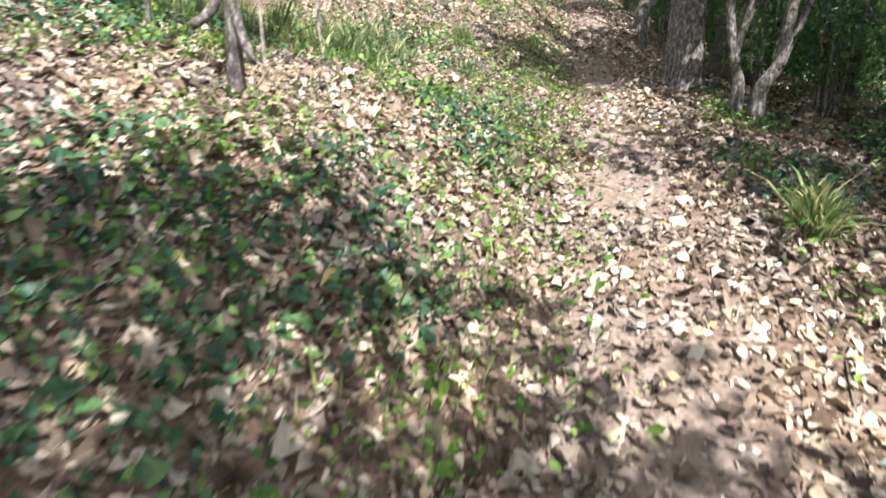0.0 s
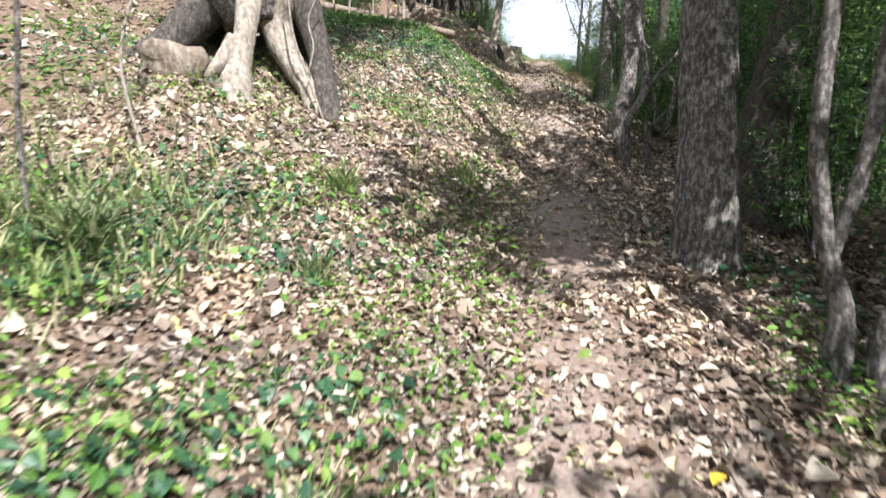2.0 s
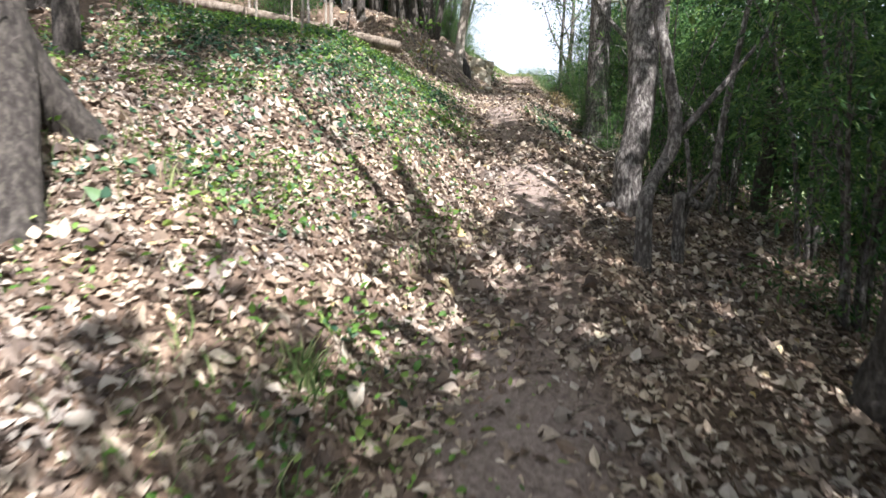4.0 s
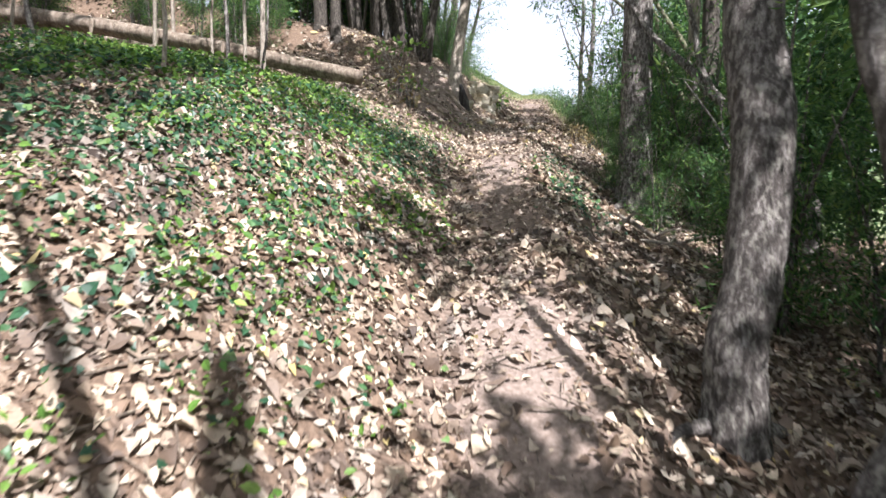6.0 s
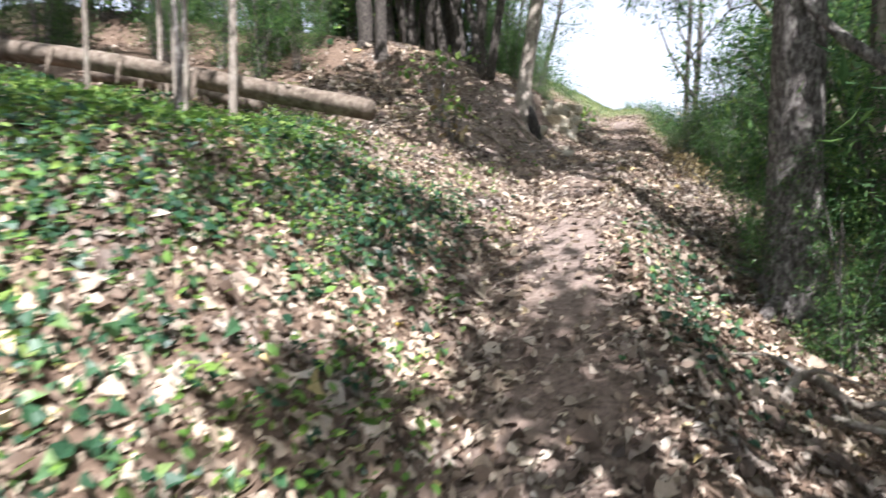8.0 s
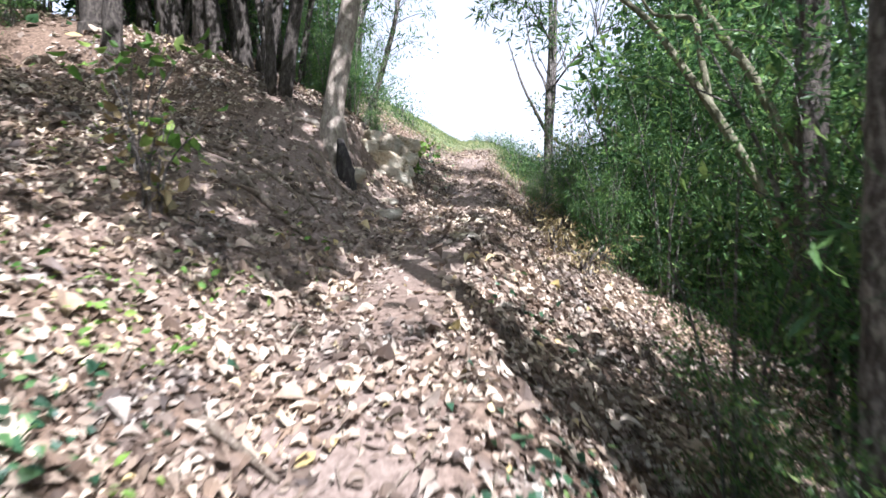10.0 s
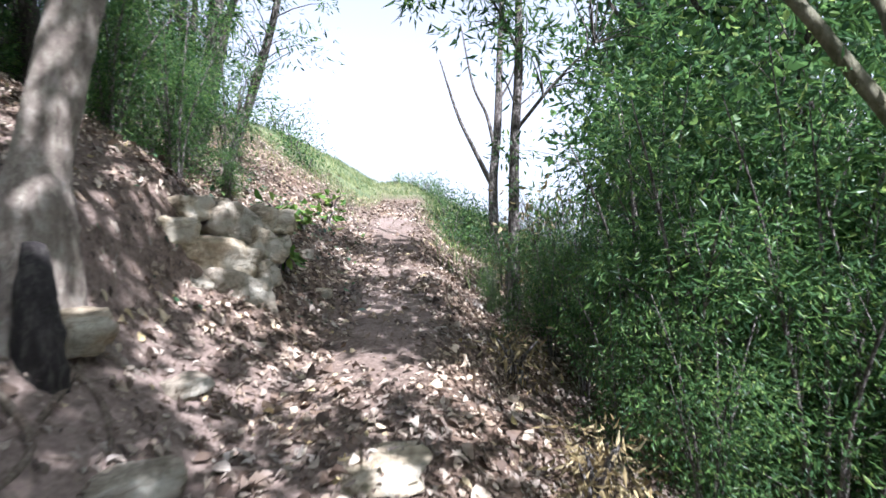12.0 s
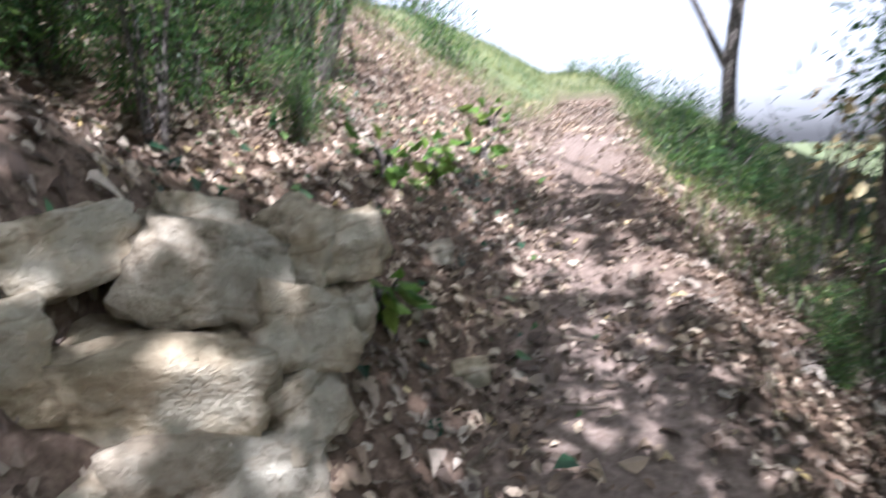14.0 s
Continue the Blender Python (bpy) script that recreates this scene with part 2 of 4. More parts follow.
def frames_for(n, r, tilt, heading=None):
    """Random turn for n leaves: axis along the leaf, its side and its normal; tilt spreads them from flat."""
    h = r.uniform(0, 2 * math.pi, n) if heading is None else heading
    pitch, roll = r.normal(0, tilt, n), r.normal(0, tilt, n)
    f = np.stack([np.cos(h) * np.cos(pitch), np.sin(h) * np.cos(pitch), np.sin(pitch)], 1)
    s0 = np.stack([-np.sin(h), np.cos(h), np.zeros(n)], 1)
    u0 = np.cross(f, s0)
    s = s0 * np.cos(roll)[:, None] + u0 * np.sin(roll)[:, None]
    return f, s, np.cross(f, s)


def leaves(name, at, length, f, s, u, shape, fold):
    """One mesh of many leaves. shape: half outline as (along, half width) from stalk to tip; fold lifts the sides."""
    n = len(at)
    fold = np.broadcast_to(np.asarray(fold, float), (n,))[:, None]
    m = len(shape)
    length = np.broadcast_to(np.asarray(length, float), (n,))[:, None]
    cols = []
    for a, w in shape:
        sag = -0.9 * fold * (a - 0.4) ** 2
        cols.append(at + length * (f * a + u * sag))
    for a, w in shape[1:-1]:
        for side in (1, -1):
            lift = fold * w * 1.1 - 0.9 * fold * (a - 0.4) ** 2
            cols.append(at + length * (f * a + side * s * w + u * lift))
    v = np.stack(cols, 1)
    k = v.shape[1]
    faces = []
    for i in range(m - 1):
        for side in (0, 1):
            l0 = None if i == 0 else m + 2 * (i - 1) + side
            l1 = None if i + 1 == m - 1 else m + 2 * i + side
            quad = [i, i + 1, l1, l0] if side == 0 else [i, l0, l1, i + 1]
            quad = [q for q in quad if q is not None]
            if len(quad) == 4:
                faces += [quad[:3], [quad[0], quad[2], quad[3]]]
            else:
                faces.append(quad)
    faces = (np.array(faces)[None] + (np.arange(n) * k)[:, None, None]).reshape(-1, 3)
    return mesh_from(name, v.reshape(-1, 3), faces)


OVAL = ((0, 0), (0.3, 0.26), (0.65, 0.24), (1, 0))
OAKISH = ((0, 0), (0.25, 0.2), (0.55, 0.33), (0.8, 0.2), (1, 0))
LANCE = ((0, 0), (0.35, 0.11), (1, 0))
LAURELISH = ((0, 0), (0.4, 0.14), (1, 0))
IVYISH = ((0, 0), (0.12, 0.42), (0.45, 0.3), (1, 0))
BLADE = ((0, 0.0), (0.3, 0.02), (1, 0))


def thing(name, x, y, z, label, category, group="", kind=""):
    ob = new(name)
    ob.location = (x, y, z)
    return tagged(ob, label, category, group, kind)


# ------------------------------------------------------------ ground
def stretch_axis(lo, hi, fine, far):
    mid = np.arange(lo, hi + fine / 2, fine)
    steps = fine * 1.25 ** np.arange(1, 60)
    grow = np.cumsum(steps)
    grow = np.append(grow[grow < far], far)
    return np.concatenate([lo - grow[::-1], mid, hi + grow])


def build_ground():
    gx, gy = stretch_axis(-4.2, 3.2, 0.07, 900), stretch_axis(-2, 33, 0.07, 900)
    X, Y = np.meshgrid(gx, gy)
    Z = land(X, Y)
    verts = np.stack([X, Y, Z], -1).reshape(-1, 3)
    w = len(gx)
    i, j = np.meshgrid(np.arange(len(gy) - 1), np.arange(w - 1), indexing="ij")
    a = i * w + j
    me = mesh_from("ground", verts, np.stack([a, a + 1, a + w + 1, a + w], -1).reshape(-1, 4), True)
    u = across(X, Y)
    wave = 0.5 + 0.5 * np.sin(Y * 1.9 + 0.7 * np.sin(X * 3))
    wear = np.exp(-(u / 0.42) ** 4) * (0.45 + 0.55 * wave)
    wear = np.maximum(wear, np.exp(-((Y - 17.8) / 2.2) ** 4) * np.exp(-((u + 0.9) / 1.1) ** 4) * 0.9)
    turf = np.clip((Y - 24.5) / 2, 0, 1) * np.maximum(np.clip((np.abs(u) - 0.3) / 0.3, 0, 1), np.clip((Y - 27) / 2, 0, 0.8))
    turf = np.maximum(turf, np.clip((np.hypot(X, (Y - 14) * 0.6) - 11) / 5, 0, 0.9))
    wear = wear * np.interp(Y, (24.5, 28), (1, 0.15))
    for name, value in (("wear", wear), ("turf", turf)):
        at = me.attributes.new(name, 'FLOAT', 'POINT')
        at.data.foreach_set("value", value.astype(np.float32).ravel())
    return tagged(part("ground", me, SOIL), "sloping woodland soil with a worn dirt footpath", "ground", kind="structure")


build_ground()


def patchy(x, y, seed, size=1.0):
    """A slow field between 0 and 1, for thick and thin growth."""
    s = seed * 1.7
    return 0.5 + 0.25 * (np.sin(x * 2.3 / size + s) * np.sin(y * 1.9 / size + 2 * s) + np.sin((x + y) * 1.3 / size + s) * np.cos((x - 0.7 * y) * 2.9 / size - s)
                         + 0.6 * np.sin(x * 6.1 / size - s) * np.sin(y * 5.3 / size + s))


def scatter(n, x0, x1, y0, y1, keep, seed):
    r = np.random.default_rng(seed)
    x, y = r.uniform(x0, x1, n), r.uniform(y0, y1, n)
    ok = r.uniform(0, 1, n) < keep(x, y)
    return x[ok], y[ok], r


def lay(x, y, r, lift=0.015):
    """Turns leaves to lie on the slope."""
    z = land(x, y)
    at = np.stack([x, y, z + r.uniform(0.003, lift, len(x))], 1)
    return at


def on_slope(x, y, f, s, u):
    e = 0.05
    nx, ny = -(land(x + e, y) - land(x - e, y)) / (2 * e), -(land(x, y + e) - land(x, y - e)) / (2 * e)
    def lean(v):
        w = v.copy()
        w[:, 2] -= v[:, 0] * nx + v[:, 1] * ny
        return w / np.linalg.norm(w, axis=1)[:, None]
    return lean(f), lean(s), u


# ------------------------------------------------------------ loose cover of the ground
def litter_keep(x, y):
    u = across(x, y)
    bare = np.exp(-((u - 0.05) / 0.30) ** 4) * np.clip(1.7 * patchy(x * 0.3, y, 3) - 0.15, 0, 0.92)
    bank = np.exp(-((y - 17.8) / 1.6) ** 4) * np.exp(-((u + 1.1) / 0.8) ** 4) * 0.75
    sunny = np.clip((y - 23.5) / 3, 0, 0.97) * (np.abs(u) > 0.3)
    return np.clip(1 - np.maximum(np.maximum(bare, bank), sunny), 0.03, 1) * np.interp(np.abs(u), (2.5, 6), (1, 0.5))


def build_litter():
    for k, (n, x0, x1, y0, y1, size, shape) in enumerate((
            (46000, -3.5, 3.0, -0.5, 9, 0.050, OAKISH), (52000, -3.5, 3.0, -0.5, 9, 0.036, OVAL),
            (54000, -4.2, 3.2, 9, 18, 0.05, OAKISH), (54000, -4.2, 3.2, 9, 18, 0.037, OVAL),
            (46000, -4.2, 3.2, 18, 27, 0.041, OAKISH), (40000, -4.2, 3.2, 18, 27, 0.032, OVAL), (20000, -11, -3.5, 2, 26, 0.075, OAKISH), (12000, 3.0, 9, 0, 26, 0.075, OAKISH))):
        x, y, r = scatter(n, x0, x1, y0, y1, litter_keep, 40 + k)
        f, s, u = on_slope(x, y, *frames_for(len(x), r, 0.34))
        s = s * r.uniform(0.55, 1.35, (len(x), 1))
        length = size * r.lognormal(0, 0.38, len(x)).clip(0.4, 2.2)
        me = leaves("leaf_litter", lay(x, y, r, 0.03), length, f, s, u, shape, r.uniform(-0.7, 1.1, len(x)))
        tagged(part("leaf_litter", me, LITTER), "dry curled tan and brown leaves covering the ground", "leaf litter", "fallen leaves", "stuff")


build_litter()


def ivy_keep(x, y):
    u = across(x, y)
    left = np.clip((-u - 0.45) / 0.5, 0, 1)
    thick = np.clip((patchy(x, y, 1, 1.3) - 0.42) * 4, 0, 1)
    lower = np.interp(y, (0, 3.5, 5.5, 7, 9.2, 10.5, 14.3, 15.2), (0.8, 0.9, 0.6, 0.3, 0.15, 0.35, 1, 0)) * left * thick
    carpet = np.exp(-((y - 12.1) / 2.1) ** 4) * np.exp(-((u + 2.3) / 1.4) ** 4) * np.clip((patchy(x, y, 8, 0.7) - 0.3) * 3, 0.15, 0.95)
    right = np.clip((u - 0.55) / 0.4, 0, 1) * np.clip((patchy(x, y, 5) - 0.5) * 4, 0, 0.5) * (y < 7)
    verge = np.exp(-((u - 0.7) / 0.22) ** 2) * np.maximum(np.exp(-((y - 13.9) / 1.1) ** 4), np.exp(-((y - 16.5) / 0.5) ** 4)) * 0.45
    upper = np.exp(-((u + 1.1) / 0.6) ** 2) * np.exp(-((y - 22.2) / 1.7) ** 2) * 0.5
    return np.maximum.reduce([np.maximum(lower, carpet), right, verge, upper])


def build_ivy():
    for k, (n, y0, y1, size) in enumerate(((52000, -0.5, 8, 0.043), (90000, 8, 15.5, 0.037), (16000, 14, 24, 0.040))):
        x, y, r = scatter(n, -5.0, 2.6, y0, y1, ivy_keep, 70 + k)
        f, s, u = on_slope(x, y, *frames_for(len(x), r, 0.45))
        at = lay(x, y, r, 0.10)
        length = size * r.lognormal(0, 0.33, len(x)).clip(0.45, 1.9)
        tagged(part("ivy", leaves("ivy", at, length, f, s, u, IVYISH, r.uniform(-0.3, 0.6, len(x))), IVY), "dark green ivy leaves creeping over the leaf litter", "ivy", "ground ivy", "stuff")


def herb_keep(x, y):
    u = across(x, y)
    a = np.clip((-u - 0.3) / 0.3, 0, 1) * np.clip((patchy(x, y, 2, 0.7) - 0.44) * 4, 0, 1) * np.interp(y, (0, 8, 14.5, 15.5), (0.8, 0.6, 0.7, 0.1))
    strip = np.exp(-((u + 0.55) / 0.35) ** 2) * np.exp(-((y - 4.5) / 3.5) ** 4) * 0.6
    carpet = np.exp(-((y - 12.9) / 1.6) ** 4) * np.exp(-((u + 2.5) / 1.3) ** 4)
    b = np.clip((u - 0.6) / 0.3, 0, 1) * np.clip((patchy(x, y, 6, 0.8) - 0.52) * 4, 0, 0.8) * (y < 6)
    return np.maximum.reduce([a, strip, carpet, b])


def build_herbs():
    for k, (n, y0, y1) in enumerate(((80000, -0.5, 8), (90000, 8, 17))):
        x, y, r = scatter(n, -5.2, 2.4, y0, y1, herb_keep, 90 + k)
        f, s, u = frames_for(len(x), r, 0.5)
        at = lay(x, y, r, 0.13)
        length = 0.033 * r.lognormal(0, 0.35, len(x)).clip(0.5, 2)
        tagged(part("herbs", leaves("herbs", at, length, f, s, u, OVAL, 0.2), HERB), "low bright green herbs among dry leaves", "herbs", "low herbs", "stuff")


build_ivy()
build_herbs()


def build_twig_litter():
    for k, (n, y0, y1) in enumerate(((5000, -0.5, 9), (7000, 9, 18), (5000, 18, 25))):
        x, y, r = scatter(n, -3.8, 2.8, y0, y1, lambda x, y: 0.7 + 0 * x, 150 + k)
        f, s, u = on_slope(x, y, *frames_for(len(x), r, 0.16))
        at = lay(x, y, r, 0.035)
        me = leaves("twig_litter", at, 0.11 * r.lognormal(0, 0.5, len(x)).clip(0.4, 3), f, s, u, ((0, 0), (0.1, 0.022), (0.6, 0.018), (1, 0)), 0.2)
        tagged(part("twig_litter", me, DEADWOOD), "thin dry twigs and stalks strewn over the leaves", "twigs", "fallen leaves", "stuff")


build_twig_litter()


def blades(name, x, y, r, length, lean_out, mat, label, category, group="", kind="stuff"):
    n = len(x)
    h = r.uniform(0, 2 * math.pi, n)
    pitch = r.normal(1.15, lean_out, n).clip(0.2, 1.55)
    f = np.stack([np.cos(h) * np.cos(pitch), np.sin(h) * np.cos(pitch), np.sin(pitch)], 1)
    s = np.stack([-np.sin(h), np.cos(h), np.zeros(n)], 1)
    at = np.stack([x, y, land(x, y) - 0.005], 1)
    return tagged(part(name, leaves(name, at, length * r.lognormal(0, 0.3, n), f, s, np.cross(f, s), ((0, 0), (0.35, 0.028), (0.75, 0.02), (1, 0)), 0.7), mat), label, category, group, kind)


def build_grass():
    x, y, r = scatter(60000, -5, 3.5, 23.5, 33.5, lambda x, y: np.maximum(np.clip((np.abs(across(x, y)) - 0.25) / 0.3, 0, 1), np.clip((y - 27) / 2, 0, 0.7)) * np.clip((y - 23.5) / 2, 0, 1) * np.clip(patchy(x, y, 9, 0.6) * 1.6, 0.2, 1), 120)
    blades("grass", x, y, r, 0.085, 0.4, GRASS, "sunlit grass on the open hill crest", "grass")
    x, y, r = scatter(2600, 0.2, 3.0, 22, 27, lambda x, y: np.exp(-((across(x, y) - 1.0) / 0.7) ** 2), 121)
    blades("grass", x, y, r, 0.14, 0.45, GRASS, "long green grass on the verge below the path", "grass")
    x, y, r = scatter(6500, -4.2, -1.5, 3.4, 6.4, lambda x, y: np.exp(-((y - 4.9 - 0.3 * (x + 2.6)) / 0.8) ** 2) * np.clip((-x - 1.5) / 0.8, 0, 1), 123)
    blades("grass", x, y, r, 0.17, 0.35, GRASS, "tall sunlit yellow-green grass on the bank", "grass")
    x, y, r = scatter(16000, -4, 2.0, -0.5, 9, lambda x, y: np.clip((-across(x, y) - 0.3) / 0.4, 0, 1) * np.clip((patchy(x, y, 4, 0.8) - 0.5) * 5, 0, 1), 122)
    blades("grass", x, y, r, 0.10, 0.4, GRASS, "sparse thin grass among leaves on the bank", "grass")



build_grass()

# ------------------------------------------------------------ crowns, limbs and trees
def crown_mesh(name, centres, each, spread, size, shape, seed, droop=0.2):
    """Leaves in clumps round the centres, hanging outward and down."""
    r = np.random.default_rng(seed)
    c = np.repeat(np.asarray(centres, float), each, axis=0)
    n = len(c)
    d = np.clip(r.normal(0, 1, (n, 3)), -1.7, 1.7) * spread * np.repeat(r.uniform(0.5, 1.3, len(centres)), each)[:, None]
    d[:, 2] *= 0.7
    f = d / (np.linalg.norm(d, axis=1)[:, None] + 1e-9) + r.normal(0, 0.6, (n, 3))
    f[:, 2] -= droop
    f /= np.linalg.norm(f, axis=1)[:, None]
    s = np.cross(f, r.normal(0, 0.5, (n, 3)) + (0, 0, 1))
    s /= np.linalg.norm(s, axis=1)[:, None] + 1e-9
    return leaves(name, c + d, size * r.lognormal(0, 0.25, n), f, s, np.cross(f, s), shape, 0.3)


def ball(r, n, centre, radii, hollow=0.3):
    """Clump centres within an uneven ellipsoid."""
    d = r.normal(0, 1, (n, 3))
    d /= np.linalg.norm(d, axis=1)[:, None]
    return np.asarray(centre) + d * (r.uniform(hollow, 1, (n, 1)) ** 0.6) * np.asarray(radii) * r.uniform(0.75, 1.2, (n, 1))


def twig_mesh(name, starts, ends, r0, seed):
    """Thin bowed twigs from each start to its end, three-sided, in one mesh."""
    r = np.random.default_rng(seed)
    a, e = np.asarray(starts, float), np.asarray(ends, float)
    n = len(a)
    ax = e - a
    ln = np.linalg.norm(ax, axis=1)[:, None] + 1e-9
    s = np.cross(ax / ln, (0.3, 0.2, 0.9))
    s /= np.linalg.norm(s, axis=1)[:, None] + 1e-9
    w = np.cross(ax / ln, s)
    bow = r.normal(0, 0.08, (n, 1)) * ln * s + np.array((0, 0, 0.10)) * ln
    rings = []
    for q, thick in ((0, 1.0), (0.35, 0.8), (0.7, 0.5), (1, 0.15)):
        c = a + ax * q + bow * 4 * q * (1 - q)
        rings.append(np.stack([c + r0 * thick * (math.cos(g) * s + math.sin(g) * w) for g in (0, 2.094, 4.189)], 1))
    v = np.stack(rings, 1).reshape(n, 12, 3)
    quads = [(3 * i + j, 3 * i + (j + 1) % 3, 3 * i + 3 + (j + 1) % 3, 3 * i + 3 + j) for i in range(3) for j in range(3)]
    faces = (np.array(quads)[None] + (np.arange(n) * 12)[:, None, None]).reshape(-1, 4)
    return mesh_from(name, v.reshape(-1, 3), faces, True)


def nearest_wood(lines, centres):
    """For each clump the point of the wood it grows from, a little below it."""
    pts = np.vstack([spline(np.asarray(l)[:, :3], 6) for l in lines])
    out = []
    for c in np.asarray(centres):
        d = np.linalg.norm(pts - c + (0, 0, 0.35), axis=1)
        out.append(pts[int(np.argmin(d))])
    return np.array(out)


def flare(points, base):
    """Rows of a trunk with a widened foot that goes into the soil."""
    (x, y, z, r), rest = points[0], points[1:]
    return [(x, y, z - 0.25, r * base), (x, y, z + 0.02, r * (0.5 + 0.5 * base)), (x, y, z + 0.22, r * 1.08)] + list(rest)


def tree(name, label, rows, mat, limbs=(), crown=None, group="", seed=0, sides=18, base=1.45, roots=0, gnarl=0.07):
    """A tree from world rows of (x, y, z, radius) for its trunk, further rows for limbs, and a crown of clumps."""
    x, y, z = rows[0][:3]
    ob = thing(name, x, y, z, label, "tree", group)
    shift = lambda pts: [(p[0] - x, p[1] - y, p[2] - z, p[3]) for p in pts]
    part("trunk", limb_mesh("trunk", flare(shift(rows), base), sides, 10, gnarl, seed, 0.05), mat, ob)
    for k, l in enumerate(limbs):
        part("limb", limb_mesh("limb", shift(l), 9, 7, gnarl, seed + k + 1), mat, ob)
    r = np.random.default_rng(seed + 5)
    for k in range(roots):
        a = 2 * math.pi * k / roots + r.uniform(-0.4, 0.4)
        q, pts = rows[0][3], []
        for d, w in ((0.6, 0.42), (1.5, 0.34), (2.4, 0.24), (3.4, 0.1)):
            px, py = x + math.cos(a + d * 0.1) * q * d, y + math.sin(a + d * 0.1) * q * d
            pts.append((px - x, py - y, lz(px, py) - z + (0.10 - 0.035 * d) * q * 5, q * w))
        part("root", limb_mesh("root", pts, 8, 5, 0.1, seed + 20 + k), mat, ob)
    if crown:
        centres = np.asarray(crown["centres"]) - (x, y, z)
        top = part("crown", crown_mesh("crown", centres, crown.get("each", 60), crown.get("spread", 0.35), crown.get("size", 0.1), crown.get("shape", OVAL), seed + 31), FOLIAGE, ob)
        lines = [shift(rows)] + [shift(l) for l in limbs]
        part("twig_spray", twig_mesh("twig_spray", nearest_wood(lines, centres), centres, 0.010, seed), mat, top, "fine bare twigs")["kind"] = "stuff"
    return ob


r_crown = np.random.default_rng(21)


# Unseen crowns, placed by sun direction to shade chosen ground, often off their trunks.
def shade_crown(x, y, z, rx, ry, rz, clumps, each=70, spread=0.32, size=0.17):
    return {"centres": ball(r_crown, clumps, (x, y, z), (rx, ry, rz)), "each": each, "spread": spread, "size": size}


# ---- lower stretch
tree("tree", "stout grey tree with rough bark beside the footpath",
     [(0.98, 6.62, 1.32, 0.185), (0.96, 6.66, 2.1, 0.175), (0.94, 6.78, 3.1, 0.17), (0.97, 6.9, 5.0, 0.14), (1.1, 7.0, 8.0, 0.07)], BARK,
     [[(0.92, 6.9, 4.8, 0.07), (1.6, 6.5, 5.8, 0.05), (2.4, 6.2, 6.6, 0.02)], [(0.95, 6.9, 5.5, 0.06), (0.3, 7.4, 6.5, 0.04), (-0.3, 7.8, 7.2, 0.02)]],
     shade_crown(2.4, 5.2, 7.4, 1.6, 2.0, 1.2, 16, 80, 0.25), seed=1)
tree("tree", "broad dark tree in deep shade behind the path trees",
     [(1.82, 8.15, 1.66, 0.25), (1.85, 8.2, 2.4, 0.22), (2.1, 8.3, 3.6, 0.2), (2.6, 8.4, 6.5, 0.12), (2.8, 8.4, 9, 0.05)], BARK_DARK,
     [[(2.0, 8.3, 3.3, 0.1), (1.7, 8.8, 4.4, 0.07), (1.5, 9.2, 5.8, 0.03)]], shade_crown(3.7, 8.2, 7.6, 1.9, 2.0, 1.4, 20), seed=2, base=1.6)
tree("slender_tree", "two-stemmed slender grey tree at the path edge",
     [(1.24, 5.34, 1.12, 0.05), (1.17, 5.36, 1.6, 0.042), (1.1, 5.4, 2.1, 0.04), (1.13, 5.45, 2.9, 0.035), (1.2, 5.5, 5, 0.02)], BARK,
     [[(1.17, 5.36, 1.55, 0.035), (1.26, 5.33, 2.0, 0.035), (1.32, 5.36, 2.6, 0.032), (1.45, 5.4, 4.4, 0.015)]],
     shade_crown(1.6, 5.2, 5.6, 1.1, 1.1, 0.8, 9), "slender stems", 3, 10, 1.7)
tree("slender_tree", "leaning slender tree with a crooked grey stem",
     [(1.40, 5.25, 1.06, 0.055), (1.52, 5.2, 1.55, 0.05), (1.56, 5.2, 2.1, 0.042), (1.75, 5.1, 3.2, 0.035), (2.0, 5.0, 5.2, 0.02)], BARK,
     [[(1.52, 5.2, 1.5, 0.03), (1.7, 5.3, 2.0, 0.025), (1.9, 5.4, 2.8, 0.012)]],
     shade_crown(2.0, 4.9, 5.6, 1.1, 1.1, 0.8, 9), "slender stems", 4, 10, 1.6)

